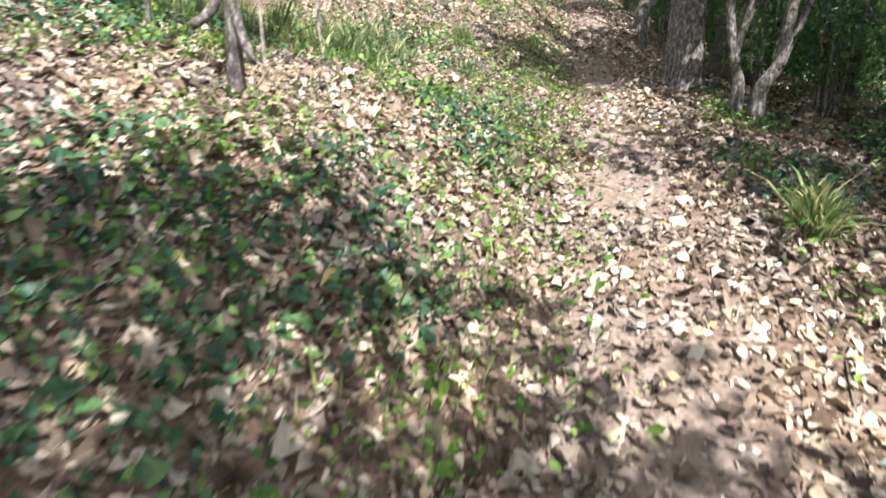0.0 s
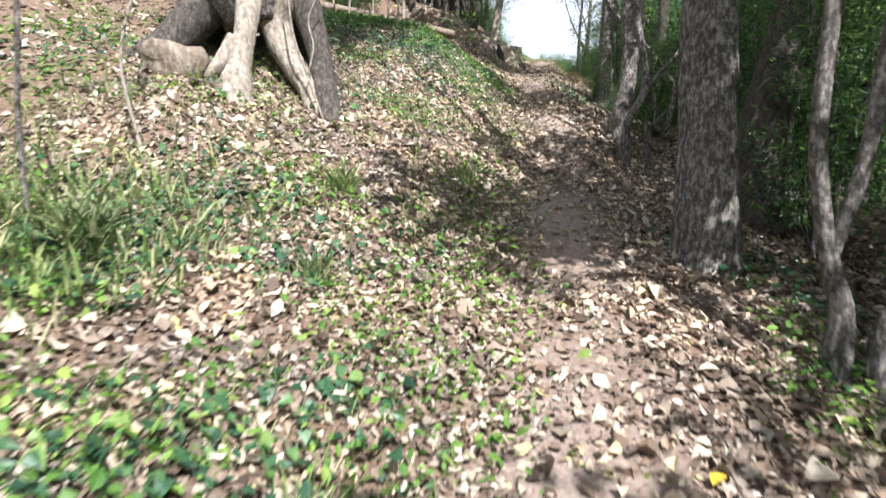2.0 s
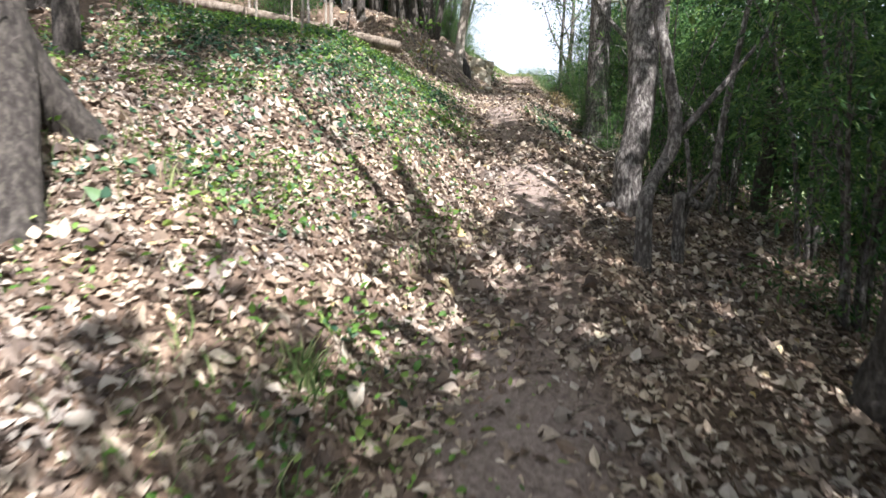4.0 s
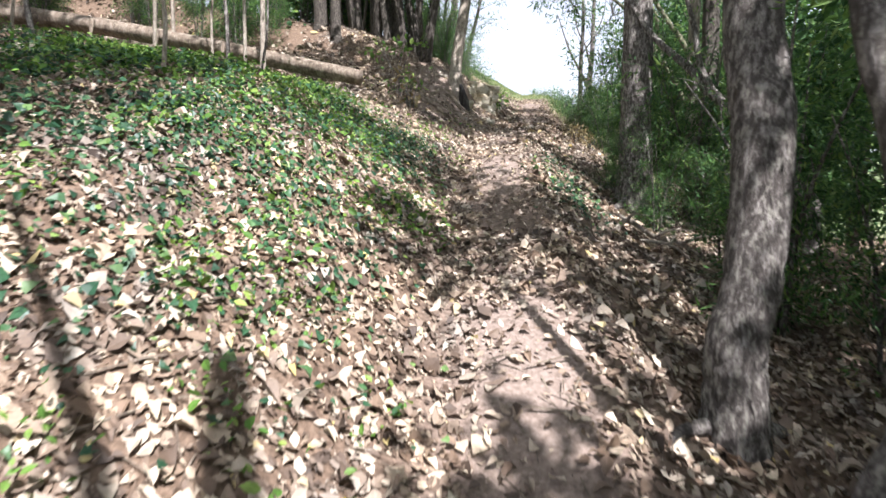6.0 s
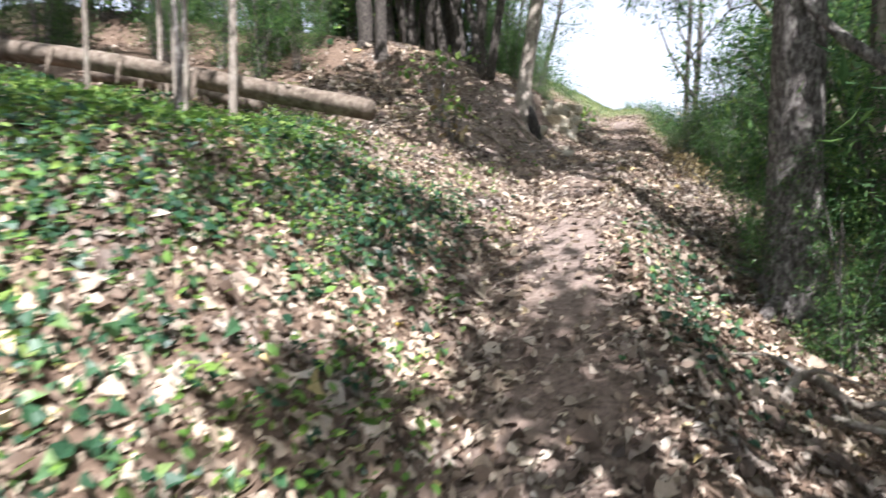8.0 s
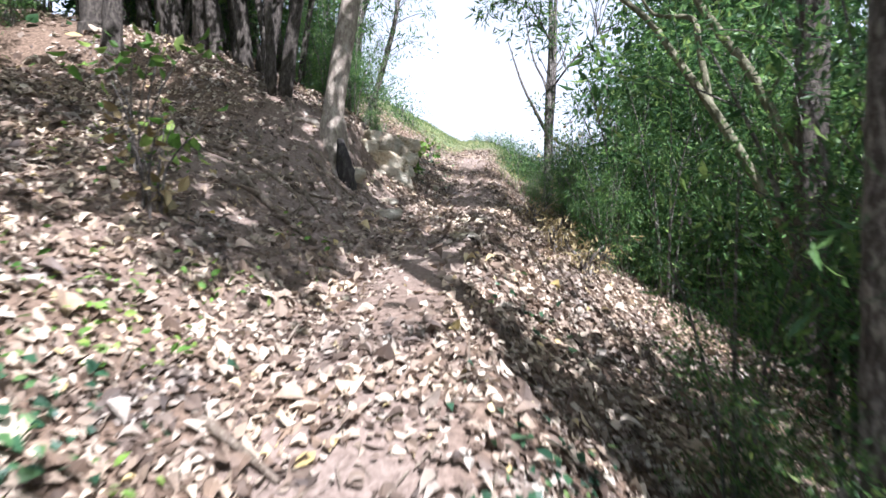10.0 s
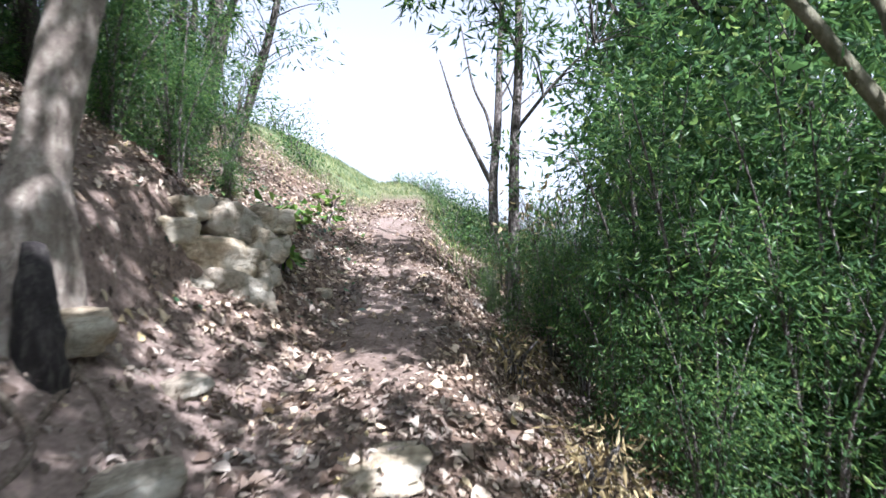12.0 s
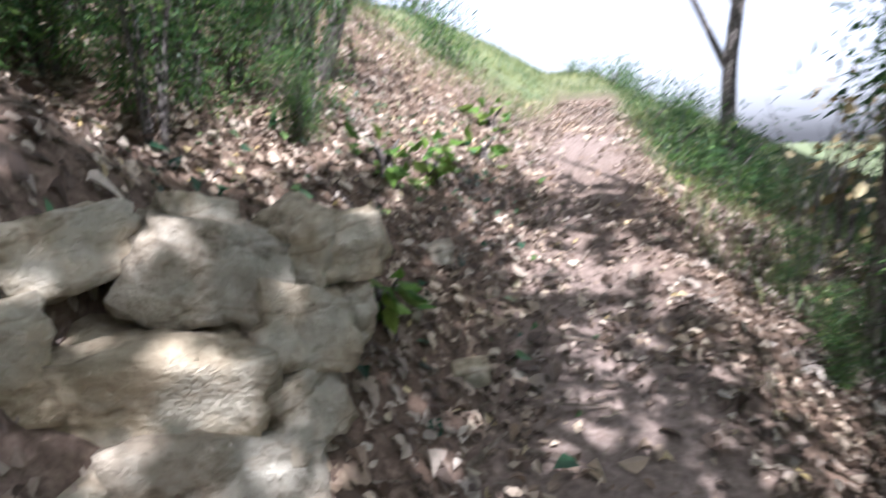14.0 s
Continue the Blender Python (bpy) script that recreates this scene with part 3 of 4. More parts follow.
def root_tree():
    """The old tree on the bank, standing on bare stilt roots over a hollow."""
    x, y, z = -2.8, 7.75, 2.7
    ob = thing("old_tree", x, y, z, "old tree standing on bare pale stilt roots over a hollow bank", "tree")
    sh = lambda pts: [(p[0] - x, p[1] - y, p[2] - z, p[3]) for p in pts]
    part("trunk", limb_mesh("trunk", sh([(-2.75, 7.75, 3.15, 0.30), (-2.8, 7.8, 3.5, 0.46), (-2.85, 7.85, 4.2, 0.36), (-2.9, 7.9, 6.0, 0.27), (-3.0, 8.0, 8.5, 0.15)]), 22, 8, 0.1, 61, 0.06), BARK, ob)
    rows = (((-2.66, 7.15, 2.58, 0.15), (-2.65, 7.22, 2.80, 0.095), (-2.64, 7.34, 3.15, 0.092), (-2.67, 7.5, 3.5, 0.12), (-2.72, 7.7, 3.8, 0.17)),
            ((-2.18, 7.58, 2.58, 0.11), (-2.34, 7.64, 2.80, 0.115), (-2.47, 7.66, 3.0, 0.125), (-2.54, 7.68, 3.22, 0.135), (-2.50, 7.7, 3.48, 0.18), (-2.55, 7.75, 3.8, 0.25)),
            ((-1.92, 7.42, 2.22, 0.12), (-2.03, 7.55, 2.55, 0.10), (-2.16, 7.72, 3.0, 0.10), (-2.36, 7.8, 3.5, 0.15), (-2.6, 7.8, 3.9, 0.2)),
            ((-2.95, 7.05, 2.58, 0.05), (-2.80, 7.14, 2.76, 0.06), (-2.70, 7.24, 3.0, 0.06)),
            ((-3.6, 7.2, 2.75, 0.15), (-3.4, 7.4, 3.0, 0.16), (-3.1, 7.6, 3.4, 0.2)),
            ((-3.9, 8.0, 2.9, 0.16), (-3.5, 7.95, 3.2, 0.18), (-3.1, 7.9, 3.6, 0.22)),
            ((-2.2, 8.3, 2.6, 0.12), (-2.4, 8.1, 3.0, 0.13), (-2.6, 7.95, 3.5, 0.18)))
    for k, p in enumerate(rows):
        p = ((p[0][0] + 0.5 * (p[0][0] - p[1][0]), p[0][1] - 0.06, p[0][2] - 0.24, p[0][3] * 1.25),) + p
        # Roots 2, 4, 5, 6 take darker bark, standing in for shade in the hollow.
        part("root", limb_mesh("root", sh(p), 14, 8, 0.09, 62 + k, 0.03), BARK_DARK if k in (2, 4, 5, 6) else ROOT, ob, "dark root with the shade put into its colour" if k in (2, 4, 5, 6) else "pale smooth stilt root")
    for k, p in enumerate((((-1.95, 7.3, 2.3, 0.012), (-2.13, 7.4, 2.7, 0.010), (-2.25, 7.4, 3.05, 0.010), (-2.32, 7.45, 3.5, 0.008)),
                           ((-2.13, 7.4, 2.7, 0.008), (-2.08, 7.42, 2.95, 0.008), (-2.15, 7.5, 3.2, 0.007), (-2.02, 7.55, 3.5, 0.006)),
                           ((-2.55, 7.38, 3.05, 0.012), (-2.65, 7.33, 3.0, 0.010), (-2.72, 7.28, 2.92, 0.006)))):
        part("rootlet", limb_mesh("rootlet", sh(p), 6, 7, 0.1, 80 + k), ROOT, ob, "thin hanging rootlet")
    # Crown above view, shifted over the path side to shade the ivy bank.
    part("crown", crown_mesh("crown", ball(r_crown, 34, (0.8, 0.5, 6.4), (2.2, 2.2, 1.2)), 70, 0.30, 0.16, OVAL, 90), FOLIAGE, ob)


root_tree()


def rock_mesh(name, w, d, h, seed, blocky=0.55, cuts=3):
    """A weathered, blocky stone about w by d by h."""
    bm = bmesh.new()
    bmesh.ops.create_cube(bm, size=2)
    bmesh.ops.subdivide_edges(bm, edges=bm.edges[:], cuts=cuts, use_grid_fill=True)
    r = random.Random(seed)
    off = Vector((r.uniform(0, 90), r.uniform(0, 90), r.uniform(0, 90)))
    for v in bm.verts:
        p = v.co.copy()
        p = p.lerp(p.normalized() * 1.15, blocky)
        p += p.normalized() * (noise.noise(p * 0.9 + off) * 0.42 + noise.noise(p * 2.3 + off) * 0.16 + noise.noise(p * 6 + off) * 0.05 - 0.10 * max(0, 0.12 - abs(noise.noise(p * 1.7 + off * 2))) / 0.12)
        v.co = Vector((p.x * w / 2, p.y * d / 2, p.z * h / 2))
    for f in bm.faces:
        f.smooth = True
    me = bpy.data.meshes.new(name)
    bm.to_mesh(me)
    bm.free()
    return me


def single(name, me, mat, x, y, z, label, category, group="", turn=(0, 0, 0)):
    ob = part(name, me, mat)
    ob.matrix_basis = pose(x, y, z, *turn)
    return tagged(ob, label, category, group)


single("boulder", rock_mesh("boulder", 0.5, 0.42, 0.32, 5), DEADWOOD, -3.15, 7.05, lz(-3.15, 7.05) + 0.06, "rounded brown boulder lodged by the old tree", "rock", turn=(0, 0, 20))


# ---- saplings on the bank
def sapling(x, y, height, r0, mat, seed, tufts=3, lean=(0.0, 0.0), label="thin bare sapling standing on the bank", twigs=2):
    r = np.random.default_rng(seed)
    z = lz(x, y)
    ob = thing("sapling", x, y, z, label, "sapling", "saplings on the bank")
    top = np.array([lean[0], lean[1], height])
    w = r.normal(0, 0.03, (5, 2))
    rows = [(top[0] * s + w[i, 0], top[1] * s + w[i, 1], top[2] * s - 0.08 * (i == 0), r0 * (1 - 0.7 * s)) for i, s in enumerate((0, 0.25, 0.5, 0.75, 1))]
    part("trunk", limb_mesh("trunk", rows, 8, 6, 0.08, seed), mat, ob)
    ends = [top]
    for k in range(twigs):
        s = r.uniform(0.35, 0.85)
        a, l = r.uniform(0, 6.28), r.uniform(0.2, 0.5)
        b = top * s
        e = b + (math.cos(a) * l, math.sin(a) * l, l * 0.8)
        part("twig", limb_mesh("twig", [(*b, r0 * 0.4), (*(b * 0.5 + e * 0.5 + (0, 0, 0.03)), r0 * 0.3), (*e, r0 * 0.12)], 6, 4, 0.1, seed + k), mat, ob)
        ends.append(e)
    if tufts:
        part("crown", crown_mesh("crown", np.array(ends)[r.integers(0, len(ends), tufts)] + r.normal(0, 0.15, (tufts, 3)), 28, 0.14, 0.06, OVAL, seed), FOLIAGE, ob)
    return ob


for k, (x, y, h, r0, tufts, lx) in enumerate(((-2.56, 4.95, 2.4, 0.016, 1, -0.05), (-2.75, 6.0, 2.2, 0.013, 0, 0.0), (-2.3, 4.3, 1.6, 0.012, 2, 0.1), (-3.2, 4.0, 2.0, 0.018, 4, 0),
                                              (-2.47, 11.74, 1.9, 0.018, 2, -0.1), (-3.88, 13.63, 3.2, 0.02, 0, 0), (-3.15, 13.80, 3.0, 0.022, 1, -0.12), (-2.77, 13.50, 2.6, 0.02, 0, 0.05),
                                              (-2.89, 14.14, 3.4, 0.035, 6, 0.1), (-4.48, 12.86, 2.6, 0.025, 2, -0.3), (-5.85, 13.97, 3.2, 0.022, 2, 0.1), (-4.74, 15.34, 3.4, 0.03, 3, 0),
                                              (-2.29, 12.86, 1.8, 0.012, 1, 0.1), (-5.25, 11.74, 2.8, 0.02, 3, 0), (-2.1, 2.9, 1.3, 0.012, 3, 0.05), (-2.6, 2.6, 1.8, 0.015, 4, 0), (-5.43, 13.28, 2.4, 0.02, 1, 0.3), (-5.85, 12.94, 2.6, 0.024, 1, -0.3), (-6.20, 13.46, 2.2, 0.018, 0, 0.2),
                                              (-5.94, 12.43, 2.5, 0.02, 1, 0.5), (-6.63, 13.80, 2.8, 0.026, 2, -0.4), (-5.17, 12.68, 2.0, 0.016, 1, -0.5), (-6.88, 12.86, 2.6, 0.022, 1, 0.2), (-3.54, 14.23, 2.8, 0.016, 1, 0.1))):
    sapling(x, y, h, r0, BARK_PALE if k % 3 else BARK, 200 + k, tufts, (lx, 0.05))

# ---- twisted old stem low on the bank
tree("twisted_stem", "twisted bark-stripped old stem on the bank",
     [(-1.90, 2.34, 1.43, 0.035), (-1.96, 2.4, 1.75, 0.05), (-1.93, 2.42, 2.05, 0.04), (-2.0, 2.5, 2.7, 0.03), (-2.1, 2.5, 4.0, 0.015)], BARK,
     [[(-1.72, 2.2, 1.33, 0.02), (-1.84, 2.3, 1.5, 0.025), (-1.93, 2.38, 1.7, 0.025)], [(-2.08, 2.25, 1.5, 0.02), (-2.0, 2.33, 1.6, 0.025), (-1.95, 2.4, 1.8, 0.02)]],
     shade_crown(-2.2, 2.6, 4.4, 0.7, 0.7, 0.5, 6), seed=7, sides=10)


def tuft(x, y, n, length, seed, label="clump of long arching green grass"):
    r = np.random.default_rng(seed)
    px, py = x + r.normal(0, 0.035, n), y + r.normal(0, 0.035, n)
    return blades("grass_tuft", px, py, r, length, 0.38, GRASS, label, "grass", "grass tufts", "thing")


for k, (x, y, n, l) in enumerate(((1.02, 2.66, 320, 0.22), (-1.44, 6.34, 130, 0.18), (-1.2, 5.2, 80, 0.14), (-0.7, 3.9, 80, 0.13), (-2.3, 5.0, 160, 0.25), (-2.8, 4.6, 160, 0.26), (-0.75, 7.4, 90, 0.14))):
    tuft(x, y, n, l, 300 + k)


def stick(points, r0, mat, label, seed, name="fallen_branch", forks=0, lift=0.0):
    """A dead branch lying on the ground through (x, y) points."""
    x, y = points[0]
    z = lz(x, y)
    n = len(points)
    rows = [(px - x, py - y, lz(px, py) - z + r0 * 0.7 + (0.02 * (i % 2)) + lift * (0 < i < n - 1), r0 * (1 - 0.75 * i / n)) for i, (px, py) in enumerate(points)]
    if not forks:
        ob = part(name, limb_mesh(name, rows, 8, 6, 0.12, seed), mat)
        ob.location = (x, y, z)
        return tagged(ob, label, "branch", "fallen branches")
    ob = thing(name, x, y, z, label, "branch", "fallen branches")
    part("stem", limb_mesh("stem", rows, 8, 6, 0.12, seed), mat, ob)
    r = np.random.default_rng(seed)
    for k in range(forks):
        b = np.array(rows[1 + k % (n - 2)])
        a = r.uniform(0, 6.28)
        part("twig", limb_mesh("twig", [tuple(b), (b[0] + math.cos(a) * 0.15, b[1] + math.sin(a) * 0.15, b[2] + 0.06, r0 * 0.35), (b[0] + math.cos(a + 0.3) * 0.35, b[1] + math.sin(a + 0.3) * 0.35, b[2] + 0.05, r0 * 0.12)], 6, 5, 0.1, seed + k), mat, ob)
    return ob


for k, (pts, r0) in enumerate(((((-1.2, 1.35), (-1.0, 1.5), (-0.8, 1.55)), 0.008), (((-1.5, 1.6), (-1.3, 1.75), (-1.15, 1.72)), 0.01), (((-0.75, 1.3), (-0.6, 1.5), (-0.5, 1.75)), 0.006),
                               (((1.1, 6.2), (1.5, 6.3), (1.9, 6.25)), 0.018), (((-1.0, 6.9), (-0.7, 6.8), (-0.4, 6.9)), 0.012), (((-1.31, 9.17), (-1.09, 9.51), (-0.96, 9.77)), 0.008),
                               (((-2.17, 10.97), (-1.91, 11.05), (-1.74, 11.01)), 0.02), (((0.54, 9.94), (0.71, 9.59), (0.79, 9.25)), 0.008), (((-0.96, 15.00), (-0.71, 14.83), (-0.58, 14.74)), 0.016),
                               (((0.38, 12.6), (0.33, 12.85), (0.30, 13.1)), 0.016), (((0.2, 12.55), (0.12, 12.8), (0.06, 13.05)), 0.014))):
    stick(pts, r0, DEADWOOD, "dry brown fallen stick lying on leaf litter", 400 + k)
stick(((0.67, 12.98), (0.79, 13.16), (1.01, 13.20), (1.22, 13.16), (1.44, 13.28)), 0.026, BARK_PALE, "pale forked fallen branch beside the path", 420, forks=5, lift=0.08)
stick(((0.88, 13.11), (1.10, 12.98), (1.31, 13.03)), 0.018, BARK_PALE, "pale forked fallen branch beside the path", 421, forks=3, lift=0.06)
stick(((-1.75, 17.2), (-1.55, 17.05), (-1.3, 16.95), (-1.1, 16.85)), 0.03, DEADWOOD, "thick bare dead branch on the dirt bank", 422, forks=2)

# ---- middle stretch
# Crown added high above view to dapple the middle bank.
tree("tree", "dark leaning tree with flaky bark beside the path",
     [(0.86, 10.50, 2.43, 0.110), (0.92, 10.54, 2.90, 0.110), (0.97, 10.64, 3.47, 0.114), (0.95, 10.75, 4.14, 0.106), (1.10, 10.80, 6.03, 0.070), (1.27, 10.80, 7.31, 0.035)], BARK,
     [[(0.95, 10.71, 4.05, 0.044), (1.44, 10.54, 4.90, 0.031), (1.95, 10.37, 5.59, 0.013)]], shade_crown(0.9, 9.6, 9.4, 2.3, 1.9, 0.8, 14, 80, 0.25), seed=8, roots=2, base=1.35, gnarl=0.1)
tree("slender_tree", "smooth grey crooked tree bowing over the path edge",
     [(0.79, 9.39, 2.18, 0.044), (0.86, 9.51, 2.55, 0.042), (1.00, 9.58, 2.84, 0.048), (0.93, 9.65, 3.36, 0.040), (0.88, 9.77, 3.86, 0.038), (0.88, 10.02, 5.58, 0.018)], BARK,
     [[(1.00, 9.58, 2.82, 0.026), (1.22, 9.59, 3.08, 0.022), (1.57, 9.68, 3.51, 0.011)]], shade_crown(1.3, 10.3, 6.2, 0.8, 0.8, 0.5, 3), "slender stems", 9, 12, 1.3)
tree("slender_tree", "forked grey shrub stem in shade beside the path",
     [(1.08, 9.68, 2.21, 0.035), (1.27, 9.78, 2.35, 0.031), (1.34, 9.85, 2.57, 0.028), (1.42, 9.94, 3.09, 0.025), (1.61, 9.94, 4.29, 0.011)], BARK,
     [[(1.11, 9.70, 2.22, 0.019), (1.16, 9.77, 2.48, 0.018), (1.13, 9.81, 2.83, 0.013)], [(1.01, 9.77, 2.23, 0.016), (1.10, 9.68, 2.39, 0.016), (1.31, 9.64, 2.65, 0.011)]], None, "slender stems", 10, 10, 1.2)
# Crown set left of its trunk, unseen, to shade the upper bank.
tree("tree", "straight dark trunk rising out of leafy undergrowth",
     [(1.03, 14.49, 3.05, 0.158), (1.04, 14.57, 3.80, 0.150), (1.05, 14.61, 4.66, 0.145), (1.05, 14.66, 6.55, 0.114), (1.10, 14.66, 8.70, 0.062)], BARK, [[(1.05, 14.66, 6.38, 0.053), (1.61, 14.31, 7.23, 0.035), (2.12, 13.97, 7.74, 0.018)]],
     shade_crown(-0.6, 14.8, 9.6, 2.9, 2.5, 0.8, 60, 80, 0.28), seed=11, roots=3)
tree("tree", "pale sunlit trunk among the undergrowth",
     [(1.78, 15.34, 2.92, 0.066), (1.76, 15.34, 4.00, 0.062), (1.78, 15.43, 5.03, 0.057), (1.87, 15.51, 7.43, 0.035)], BARK_PALE, (), shade_crown(2.5, 17.0, 8.4, 1.2, 1.2, 0.8, 4), seed=12, sides=12)
tree("tree", "long crooked bough slanting across the thicket",
     [(2.43, 13.76, 2.88, 0.066), (2.17, 13.80, 3.40, 0.053), (1.88, 13.88, 3.79, 0.048), (1.61, 13.97, 4.13, 0.044), (1.44, 14.14, 4.39, 0.037), (1.16, 14.36, 4.74, 0.028), (0.92, 14.57, 5.18, 0.018)], BARK,
     [[(1.76, 13.93, 3.93, 0.035), (1.54, 13.97, 4.30, 0.032), (1.46, 14.06, 4.78, 0.026), (1.34, 14.06, 5.16, 0.016)]], None, seed=14, sides=12)


def fallen_log(a, b, r0, r1, seed, label):
    x, y = a[0], a[1]
    z = a[2]
    ob = thing("fallen_log", x, y, z, label, "log", "fallen logs")
    n = 7
    r = np.random.default_rng(seed)
    rows = []
    for i in range(n):
        s = i / (n - 1)
        rows.append(((b[0] - x) * s, (b[1] - y) * s + 0.05 * math.sin(5 * s), (b[2] - z) * s + 0.05 * math.sin(4 * s), r0 + (r1 - r0) * s))
    part("stem", limb_mesh("stem", rows, 16, 8, 0.09, seed, 0.04), DEADWOOD, ob)
    for k in range(3):
        p = rows[2 + k]
        part("branch_stub", limb_mesh("branch_stub", [(p[0], p[1], p[2], 0.035), (p[0] + 0.06, p[1] - 0.12, p[2] + 0.03, 0.03), (p[0] + 0.1, p[1] - 0.22, p[2] - 0.22, 0.012)], 7, 4, 0.1, seed + k), DEADWOOD, ob)
    return ob


fallen_log((-7.0, 14.5, lz(-7.0, 14.5) + 0.22), (-1.98, 14.72, 4.56), 0.12, 0.085, 500, "long weathered fallen log lying across the slope")
fallen_log((-6.0, 15.6, lz(-6.0, 15.6) + 0.1), (-3.3, 15.1, lz(-3.3, 15.1) + 0.12), 0.10, 0.07, 510, "shorter mossy fallen log behind the first")
stick(((-1.98, 14.66), (-1.85, 14.45), (-1.75, 14.25)), 0.018, DEADWOOD, "dark broken branch leaning from the log end", 423)

# ---- upper stretch
# Crown set right of its trunk, unseen, to shade the stone wall.
tree("tree", "grey tree with a charred foot on the eroded bank",
     [(-1.52, 18.85, 5.02, 0.115), (-1.53, 18.9, 5.42, 0.10), (-1.47, 18.95, 5.88, 0.096), (-1.40, 19.0, 6.36, 0.092), (-1.24, 19.1, 7.5, 0.08), (-1.1, 19.2, 9.5, 0.04)], BARK_PALE,
     [[(-1.28, 19.1, 7.1, 0.05), (-1.9, 19.2, 7.9, 0.035), (-2.5, 19.3, 8.5, 0.015)]], shade_crown(0.1, 17.0, 10.2, 2.0, 2.0, 0.8, 11, 80, 0.25), seed=15, roots=4, base=1.5)
single("charred_stump", limb_mesh("charred_stump", [(0, 0, -0.15, 0.10), (0.0, 0.0, 0.08, 0.085), (-0.03, 0.04, 0.24, 0.07), (-0.06, 0.08, 0.38, 0.035)], 12, 6, 0.2, 531), CHAR, -1.34, 18.58, lz(-1.34, 18.58) + 0.02,
       "blackened charred stump at the foot of a tree", "stump")

r_grove = np.random.default_rng(77)
for k in range(19):
    x, y = r_grove.uniform(-6.4, -2.6), r_grove.uniform(20.2, 24.5)
    if k < 7:
        x, y = -2.15 - 0.36 * k + r_grove.uniform(-0.08, 0.08), 19.1 + 0.12 * k + r_grove.uniform(-0.2, 0.4)
    z = lz(x, y)
    stems, tops = [], []
    for s in range(r_grove.integers(3, 6)):
        a, spread, h = r_grove.uniform(0, 6.28), r_grove.uniform(0.3, 1.1), r_grove.uniform(4.2, 6.2)
        bx, by = x + 0.10 * math.cos(a), y + 0.10 * math.sin(a)
        r0 = r_grove.uniform(0.022, 0.06)
        stems.append([(bx, by, z - 0.1, r0 * 1.4), (bx + math.cos(a) * spread * 0.2, by + math.sin(a) * spread * 0.2, z + h * 0.2, r0),
                      (bx + math.cos(a) * spread * 0.5 + r_grove.normal(0, 0.1), by + math.sin(a) * spread * 0.5, z + h * 0.5, r0 * 0.8), (bx + math.cos(a) * spread, by + math.sin(a) * spread, z + h, r0 * 0.3)])
        tops += [stems[-1][2][:3], stems[-1][3][:3]]
    centres = np.array(tops)[r_grove.integers(0, len(tops), 28)] + r_grove.normal(0, 0.45, (28, 3))
    tree("thicket_tree", "dark many-stemmed tree in a crowded thicket on the bank", [(*p[:2], p[2] + (0.1 if n == 0 else 0), p[3]) for n, p in enumerate(stems[0])], BARK_DARK, stems[1:],
         {"centres": centres, "each": 60, "spread": 0.20, "size": 0.08}, "crowded thicket", 540 + k * 8, 10, 1.3, gnarl=0.14)
for k in range(16):
    x, y = r_grove.uniform(-2.9, -1.45), r_grove.uniform(17.0, 19.1)
    a = r_grove.uniform(-2.6, -0.3)
    pts = []
    for d in (0, 0.2, 0.42, 0.65):
        px, py = x + math.cos(a + 0.5 * math.sin(5 * d)) * d * 1.2, y + math.sin(a + 0.5 * math.sin(5 * d)) * d * 1.2
        pts.append((px - x, py - y, lz(px, py) - lz(x, y) + 0.012 - 0.01 * d, 0.026 * (1.1 - d) * r_grove.uniform(0.6, 1.2)))
    single("exposed_root", limb_mesh("exposed_root", pts, 8, 6, 0.12, 600 + k), DEADWOOD, x, y, lz(x, y), "bare exposed root snaking over dirt", "root", "exposed roots")


def stone_wall():
    """Rough boulders stacked against the cut bank."""
    ob = thing("stone_wall", -1.15, 20.1, 4.7, "rough stacked sandstone boulders holding the bank", "stone wall")
    rows = ((-1.21, 20.26, 5.24, 0.33, 0.26, 0.22, 8), (-1.05, 20.40, 5.26, 0.15, 0.2, 0.2, 20), (-0.96, 20.46, 5.26, 0.19, 0.2, 0.16, -15), (-1.04, 20.32, 5.08, 0.22, 0.22, 0.19, 12),
            (-0.96, 20.42, 5.10, 0.13, 0.16, 0.16, 5), (-1.25, 20.12, 5.00, 0.42, 0.28, 0.30, 0), (-1.16, 20.14, 4.78, 0.42, 0.3, 0.28, 10), (-1.03, 20.27, 4.92, 0.19, 0.2, 0.18, 30),
            (-1.40, 19.92, 4.86, 0.34, 0.3, 0.22, -8), (-1.50, 19.85, 5.14, 0.36, 0.28, 0.24, 15), (-1.42, 20.06, 5.30, 0.26, 0.24, 0.16, 35), (-1.62, 19.55, 4.86, 0.34, 0.3, 0.24, 5),
            (-1.66, 19.25, 4.72, 0.30, 0.26, 0.2, 40), (-1.18, 20.05, 4.62, 0.30, 0.24, 0.18, -10), (-1.30, 20.35, 5.30, 0.2, 0.2, 0.18, 0))
    for k, (x, y, z, w, d, h, turn) in enumerate(rows):
        s = part("stone", rock_mesh("stone", w * 1.02, d, h, 700 + k, 0.27, 9), STONE, ob)
        s.matrix_basis = pose(x + 1.15, y - 20.1, z - 4.7, 14 * math.sin(k * 1.7), 16 * math.cos(k * 2.3), turn + 35)


stone_wall()
